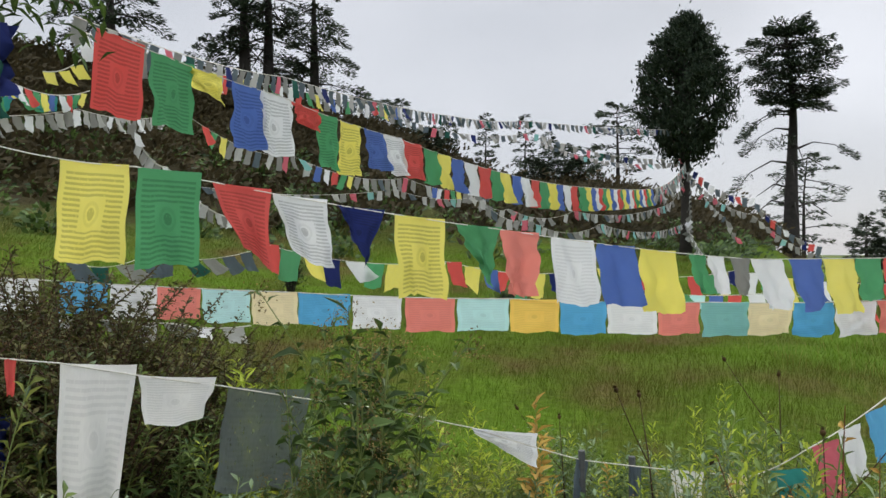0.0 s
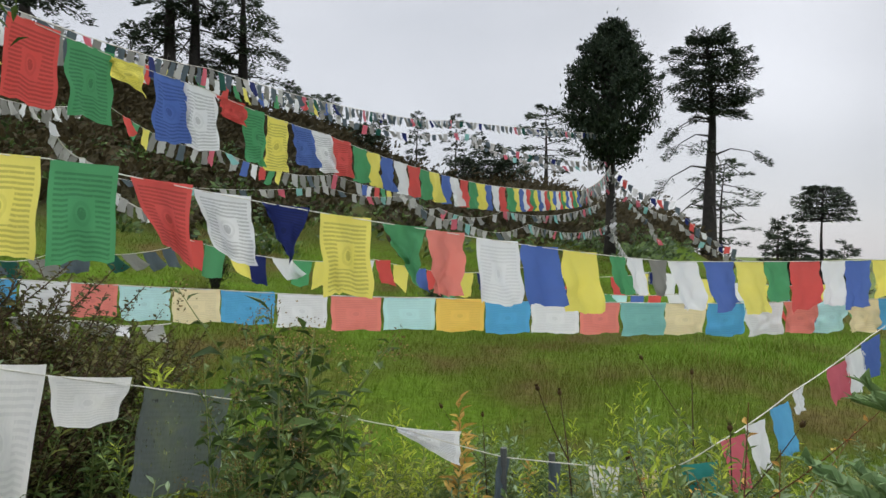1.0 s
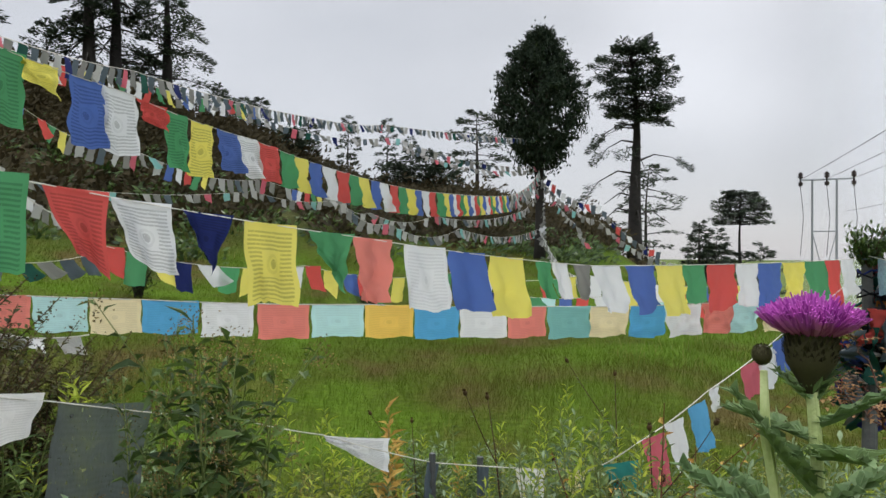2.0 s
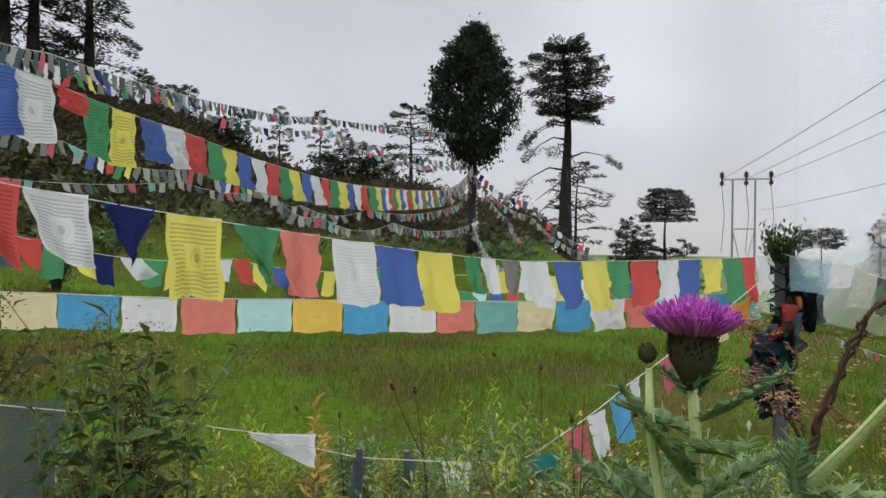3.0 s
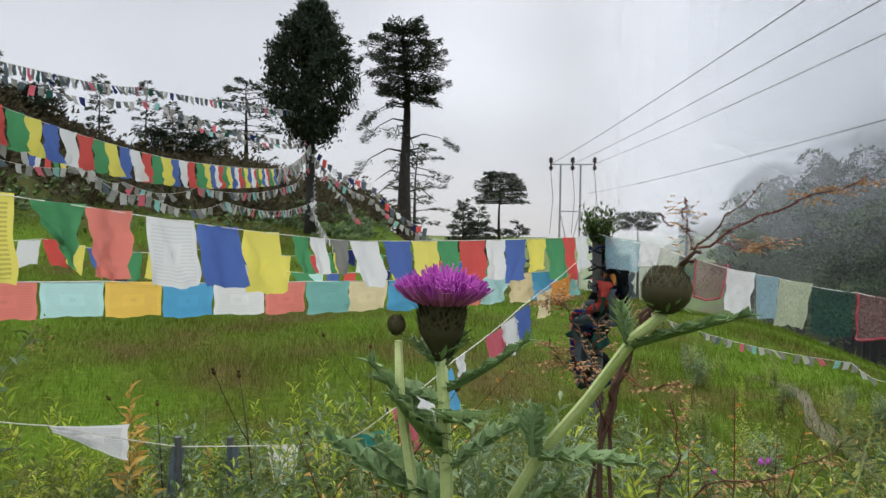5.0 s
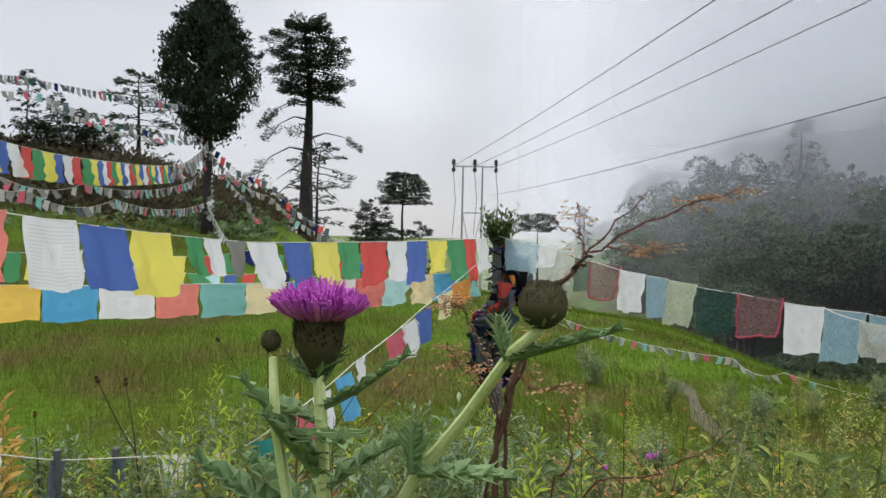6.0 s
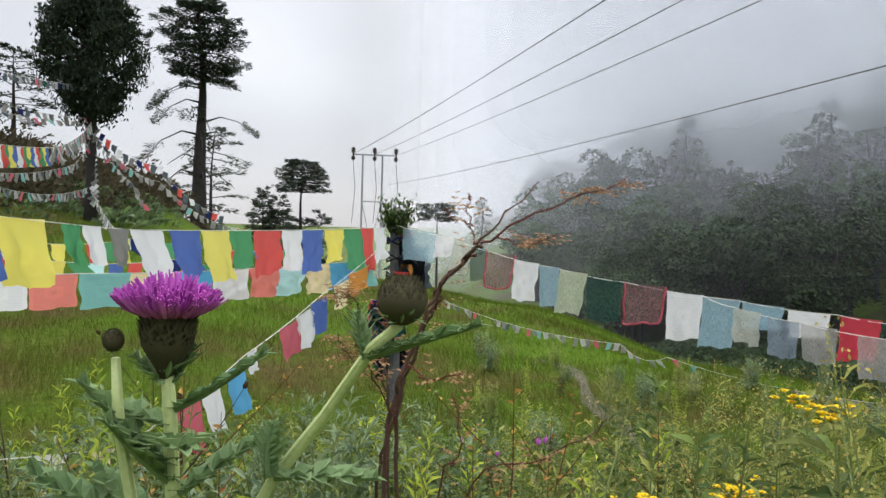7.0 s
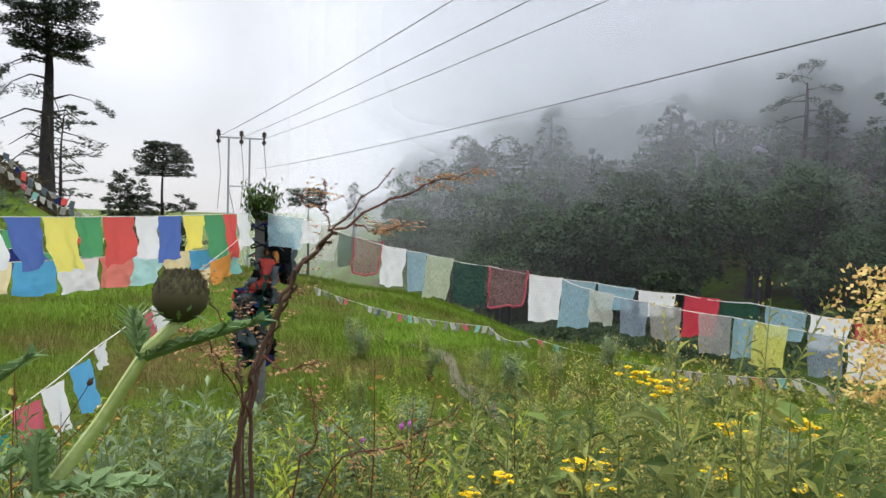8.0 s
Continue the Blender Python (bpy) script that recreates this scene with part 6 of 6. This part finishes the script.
    stem([spot(44.0, -12.0, D), spot(42.2, -7.4, D + .1), spot(40.4, -4.6, D + .15), spot(39.0, -4.8, D + .15)], 0.004, 0.0015, twig_mat, 34)
    stem([spot(44.0, -11.0, D), spot(41.0, -9.4, D + .1), spot(39.4, -7.6, D + .15)], 0.004, 0.0015, twig_mat, 30)
    part("foliage", leaves, leaf_briar, top, "small reddish and yellowing leaflets")


briar()


# ---- the big thistle close to the eye ----
def thistle():
    r = random.Random(17)
    base = ground_at(43.4, 0.46)
    top = thing("thistle", base, "tall spiny thistle with one open purple flower and a closed bud", "plant")

    def here(p):
        return Vector(p) - base

    def ribbed(places, radii):
        sh = Shape()
        pts, radii = [here(p) for p in places], [0.62 * q for q in radii]
        sh.tube(pts, radii, 12)
        for k in range(4):
            a = k * 1.57
            off = Vector((math.cos(a), math.sin(a), 0))
            sh.tube([p + off * q * 0.85 for p, q in zip(pts, radii)], [q * 0.3 for q in radii], 5)
        return part("stem", sh, thistle_green, top, smooth=True)

    def head(centre, axis, wide, tall, florets, closed=False):
        """The bulb with its overlapping spiny bracts; centre is the middle of its rim."""
        centre, axis = here(centre), Vector(axis).normalized()
        side = axis.orthogonal().normalized()
        other = axis.cross(side)
        bulb = Shape()
        prof = [(0.0, 0.30), (0.12, 0.64), (0.32, 0.93), (0.55, 1.0), (0.78, 0.86), (0.92, 0.60), (1.0, 0.24)] if closed else [(0.0, 0.20), (0.15, 0.40), (0.35, 0.70), (0.5, 0.92), (0.75, 1.0), (1.0, 0.94)]
        bottom = centre - axis * tall
        bulb.tube([bottom + axis * tall * q for q, _ in prof], [wide * 0.5 * w for _, w in prof], 18)
        ob = part("flower_bulb", bulb, bract_mat, top, smooth=True)
        scales, collar = Shape(), Shape()
        for row in range(13):
            q = 0.04 + 0.073 * row
            w = wide * 0.5 * float(np.interp(q, [a for a, _ in prof], [b for _, b in prof]))
            for i in range(26):
                a = 2 * math.pi * (i + 0.5 * (row % 2)) / 26 + r.uniform(-.06, .06)
                out = side * math.cos(a) + other * math.sin(a)
                p = bottom + axis * tall * q + out * w * 0.97
                way = (axis * 1.0 + out * (r.uniform(0.0, 0.08) if closed else r.uniform(0.05, 0.35))).normalized()
                low_row = row < (2 if closed else 4)
                (collar if low_row else scales).leaf(p, way, tall * r.uniform(0.13, 0.19), wide * 0.075, normal=out, bend=0.1 if closed else -0.25, fold=0.1)
        # loose spiny leaflets standing off below the bulb
        for i in range(14):
            a = i * 2.4
            out = side * math.cos(a) + other * math.sin(a)
            collar.leaf(bottom + axis * tall * 0.04 * (i % 4) + out * wide * 0.12, out + axis * r.uniform(-.1, .9), wide * r.uniform(0.35, 0.6), wide * 0.13, normal=axis, bend=r.uniform(-.3, .2))
        tagged(part("scale_cover", scales, bract_mat, ob), kind="stuff")
        tagged(part("spiny_collar", collar, thistle_leaf, ob, "green spiny collar"), kind="stuff")
        if florets:
            fl = Shape()
            for i in range(900):
                a, q = r.uniform(0, 6.283), math.sqrt(r.random())
                out = side * math.cos(a) + other * math.sin(a)
                p = centre + out * wide * 0.42 * q - axis * 0.002
                spread_ = q * r.uniform(1.3, 2.3)
                ln = florets * (1.05 - 0.16 * q) * r.uniform(0.82, 1.1)
                m = p + (axis * 0.62 + out * spread_ * 0.62).normalized() * ln * 0.6
                e = m + (axis * 0.9 + out * spread_ * 0.55 + Vector((r.uniform(-.3, .3), r.uniform(-.3, .3), r.uniform(-.2, .2)))).normalized() * ln * 0.5
                fl.tube([p, m, e], [0.0005, 0.0007, 0.0004], 3)
            tagged(part("floret_brush", fl, purple_mat, ob, "bright purple florets"), kind="stuff")

    def spiny_leaf(p, way, length, wide):
        """A long lobed leaf with a spine on each lobe."""
        p, way = here(p), Vector(way).normalized()
        side = way.cross(Vector((0, 0, 1))).normalized()
        up = side.cross(way)
        sh = Shape()
        n = 8
        curl = r.uniform(-0.22, 0.14)
        rib = [p + way * length * k / n - up * length * curl * (k / n) ** 2 + side * length * 0.5 * curl * (k / n) ** 2 for k in range(n + 1)]
        sh.tube(rib, [0.0022 * (1 - 0.8 * k / n) for k in range(n + 1)], 5)
        for k in range(n):
            w = wide * math.sin(math.pi * (0.12 + 0.82 * k / n)) * r.uniform(.85, 1.15)
            for sg in (-1, 1):
                v = (side * sg + way * 0.75 + up * r.uniform(0.0, 0.5)).normalized()
                sh.leaf(rib[k], v, w, wide * 0.62, normal=up, bend=r.uniform(-.2, .1), fold=0.3)
                e = rib[k] + v * w
                sh.tube([e - v * w * 0.12, e + v * 0.006], [0.0006, 0.0001], 4)
        sh.leaf(rib[-2], way, length * 0.22, wide * 0.35, normal=up)
        # the blade between the lobes, crimped along its length
        for sg in (-1, 1):
            strip = [q + side * sg * wide * 0.42 * math.sin(math.pi * (0.15 + 0.8 * k / n)) + up * wide * (0.22 + 0.16 * (-1) ** k) for k, q in enumerate(rib)]
            sh.add(rib + strip, [(k, k + 1, k + n + 2, k + n + 1) for k in range(n)])
        part("leaf", sh, thistle_leaf, top, "spiny lobed leaf")

    D = 0.42
    rim = spot(42.55, -3.2, D)
    head(rim, (0.03, 0.0, 1), 0.0258, 0.031, 0.0190)
    neck = rim - Vector((0, 0, 0.030))
    ribbed([base - Vector((0, 0, .03)), spot(43.1, -40, D + .02), spot(43.2, -26, D + .01), spot(43.1, -15.5, D), spot(42.75, -9.5, D), neck], [0.0075, 0.007, 0.0062, 0.0055, 0.005, 0.0045])
    side_rim = spot(39.4, -4.3, D - .01)
    head(side_rim, (-0.15, 0.05, 1), 0.010, 0.010, 0, True)
    ribbed([spot(42.6, -27, D + .01), spot(40.7, -17, D), spot(39.7, -10.5, D - .005), side_rim - Vector((-0.002, 0, 0.013))], [0.004, 0.0042, 0.0042, 0.003])
    bud_rim = spot(58.6, -0.2, 0.41)
    bud_axis = Vector((0.10, 0.02, 1)).normalized()
    head(bud_rim, bud_axis, 0.0230, 0.0205, 0, True)
    ribbed([spot(43.2, -25, D + .02), spot(46.6, -18.5, D + .01), spot(49.4, -13.6, D + .01), spot(53.2, -9.2, D), spot(56.6, -4.7, 0.41), bud_rim - bud_axis * 0.0205], [0.0062, 0.0058, 0.0052, 0.0047, 0.0043, 0.004])
    tuft = Shape()
    for i in range(60):
        a, q = r.uniform(0, 6.283), math.sqrt(r.random())
        p = here(bud_rim) + Vector((math.cos(a), math.sin(a), 0)) * 0.008 * q - bud_axis * 0.003
        tuft.blade(p, (bud_axis + Vector((math.cos(a), math.sin(a), 0)) * -0.2).normalized(), 0.005, 0.002, Vector((-math.sin(a), math.cos(a), 0)))
    part("bud_tip", tuft, bract_mat, top)
    right = Vector((math.cos(radians(43)), -math.sin(radians(43)), 0))
    deep = Vector((math.sin(radians(43)), math.cos(radians(43)), 0))
    up = Vector((0, 0, 1))
    for p, way, ln, w in ((spot(42.9, -11.6, D), right * 0.5 + up * 0.3 - deep, 0.06, 0.017), (spot(43.0, -14.2, D), -right * 0.6 + up * 0.7 - deep * 0.5, 0.05, 0.016), (spot(43.2, -20, D), right * 0.8 - deep * 0.5 + up * 0.2, 0.055, 0.016),
                          (spot(43.0, -9.4, D), right + up * 0.45, 0.052, 0.013), (spot(42.8, -10.5, D), -right + up * 0.25 + deep * 0.3, 0.05, 0.013), (spot(43.0, -13.0, D), -right * 0.9 + up * 0.7 - deep * 0.2, 0.06, 0.016),
                          (spot(43.1, -15.0, D), right + up * 0.7 + deep * 0.4, 0.055, 0.015), (spot(43.1, -18.0, D), -right + up * 0.8 + deep * 0.3, 0.06, 0.016), (spot(49.4, -13.4, D), up * 0.8 - right * 0.1 - deep * 0.2, 0.026, 0.011),
                          (spot(49.8, -13.4, D), right + up * 0.05, 0.05, 0.013), (spot(56.4, -5.2, 0.41), right + up * 0.35 - deep * 0.3, 0.055, 0.011), (spot(56.2, -5.4, 0.41), -right * 0.3 + up * 1.0 + deep * 0.2, 0.022, 0.008),
                          (spot(46.6, -18.4, D), right * 0.8 + up * 0.4, 0.045, 0.014), (spot(43.2, -21, D), right * 0.6 + up * 0.9 - deep * 0.2, 0.055, 0.016), (spot(40.9, -17, D), -right + up * 0.4, 0.06, 0.016),
                          (spot(42.7, -7.8, D), right * 0.5 + up * 0.6 + deep * 0.4, 0.022, 0.008), (spot(42.6, -7.9, D), -right * 0.7 + up * 0.5, 0.022, 0.008)):
        spiny_leaf(p, way, ln, w)


thistle()


# ---- leafy branch hanging in at the top of the left edge, and a dark bush in the meadow ----
def leafy_branch():
    r = random.Random(23)
    base = ground_at(-35.5, 3.4)
    top = thing("small_tree", base, "slender small tree with drooping leafy twigs", "tree")
    wood, leaves = Shape(), Shape()
    knots = [base - base, Vector((0.02, 0, 1.4)), spot(-34.5, 14, 3.3) - base, spot(-31, 17.5, 3.2) - base, spot(-26.5, 16.6, 3.1) - base]
    wood.tube(knots, [0.035, 0.03, 0.022, 0.012, 0.004], 7)
    part("trunk", wood, twig_mat, top)
    for i in range(150):
        k = r.uniform(2.0, 4.0)
        j = min(int(k), 3)
        p = knots[j].lerp(knots[j + 1], k - j) + Vector((r.gauss(0, .08), r.gauss(0, .08), r.gauss(-.03, .07)))
        a = r.uniform(0, 6.28)
        leaves.leaf(p, (math.cos(a), math.sin(a), r.uniform(-1.2, .1)), r.uniform(0.06, 0.11), 0.026)
    part("foliage", leaves, leaf_dark, top)


leafy_branch()


def dark_bush(bearing, dist, tall, wide, seed):
    r = random.Random(seed)
    base = ground_at(bearing, dist, 0.05)
    top = thing("dark_bush", base, "dark clipped bush standing in the meadow", "bush", "bushes in the meadow")
    wood, leaves = Shape(), Shape()
    for i in range(7):
        a = i * 2.4
        tip = Vector((math.cos(a) * wide * .7, math.sin(a) * wide * .7, tall * r.uniform(.5, .95)))
        wood.tube([(0, 0, 0), tip * 0.5 + Vector((0, 0, .1)), tip], [0.045, 0.03, 0.01], 5)
        for _ in range(170):
            q = tip * r.uniform(.4, 1.0) + Vector((r.gauss(0, .09), r.gauss(0, .09), r.gauss(0, .12)))
            v = Vector((r.uniform(-1, 1), r.uniform(-1, 1), r.uniform(-.3, 1))).normalized()
            leaves.leaf(q, v, r.uniform(.04, .075), .03)
    part("stem", wood, bark_mat, top)
    part("foliage", leaves, leaf_dark, top)


dark_bush(-11.6, 15, 1.1, 0.34, 1)
dark_bush(5.0, 15.0, 0.65, 0.36, 2)
for b, d, e in ((10.6, 2.86, -15.4), (14.3, 2.88, -15.6)):
    p = ground_at(b, d, 0.1)
    sh = Shape()
    t = top_under(d, e) - p.z + 0.03
    sh.tube([(0, 0, 0), (0.006, 0.004, t * 0.5), (0, 0, t)], [0.016, 0.014, 0.013], 8)
    post = thing("fence_stake", p, "thin weathered stake holding the low cord", "stake", "stakes")
    part("stake", sh, post_mat, post)
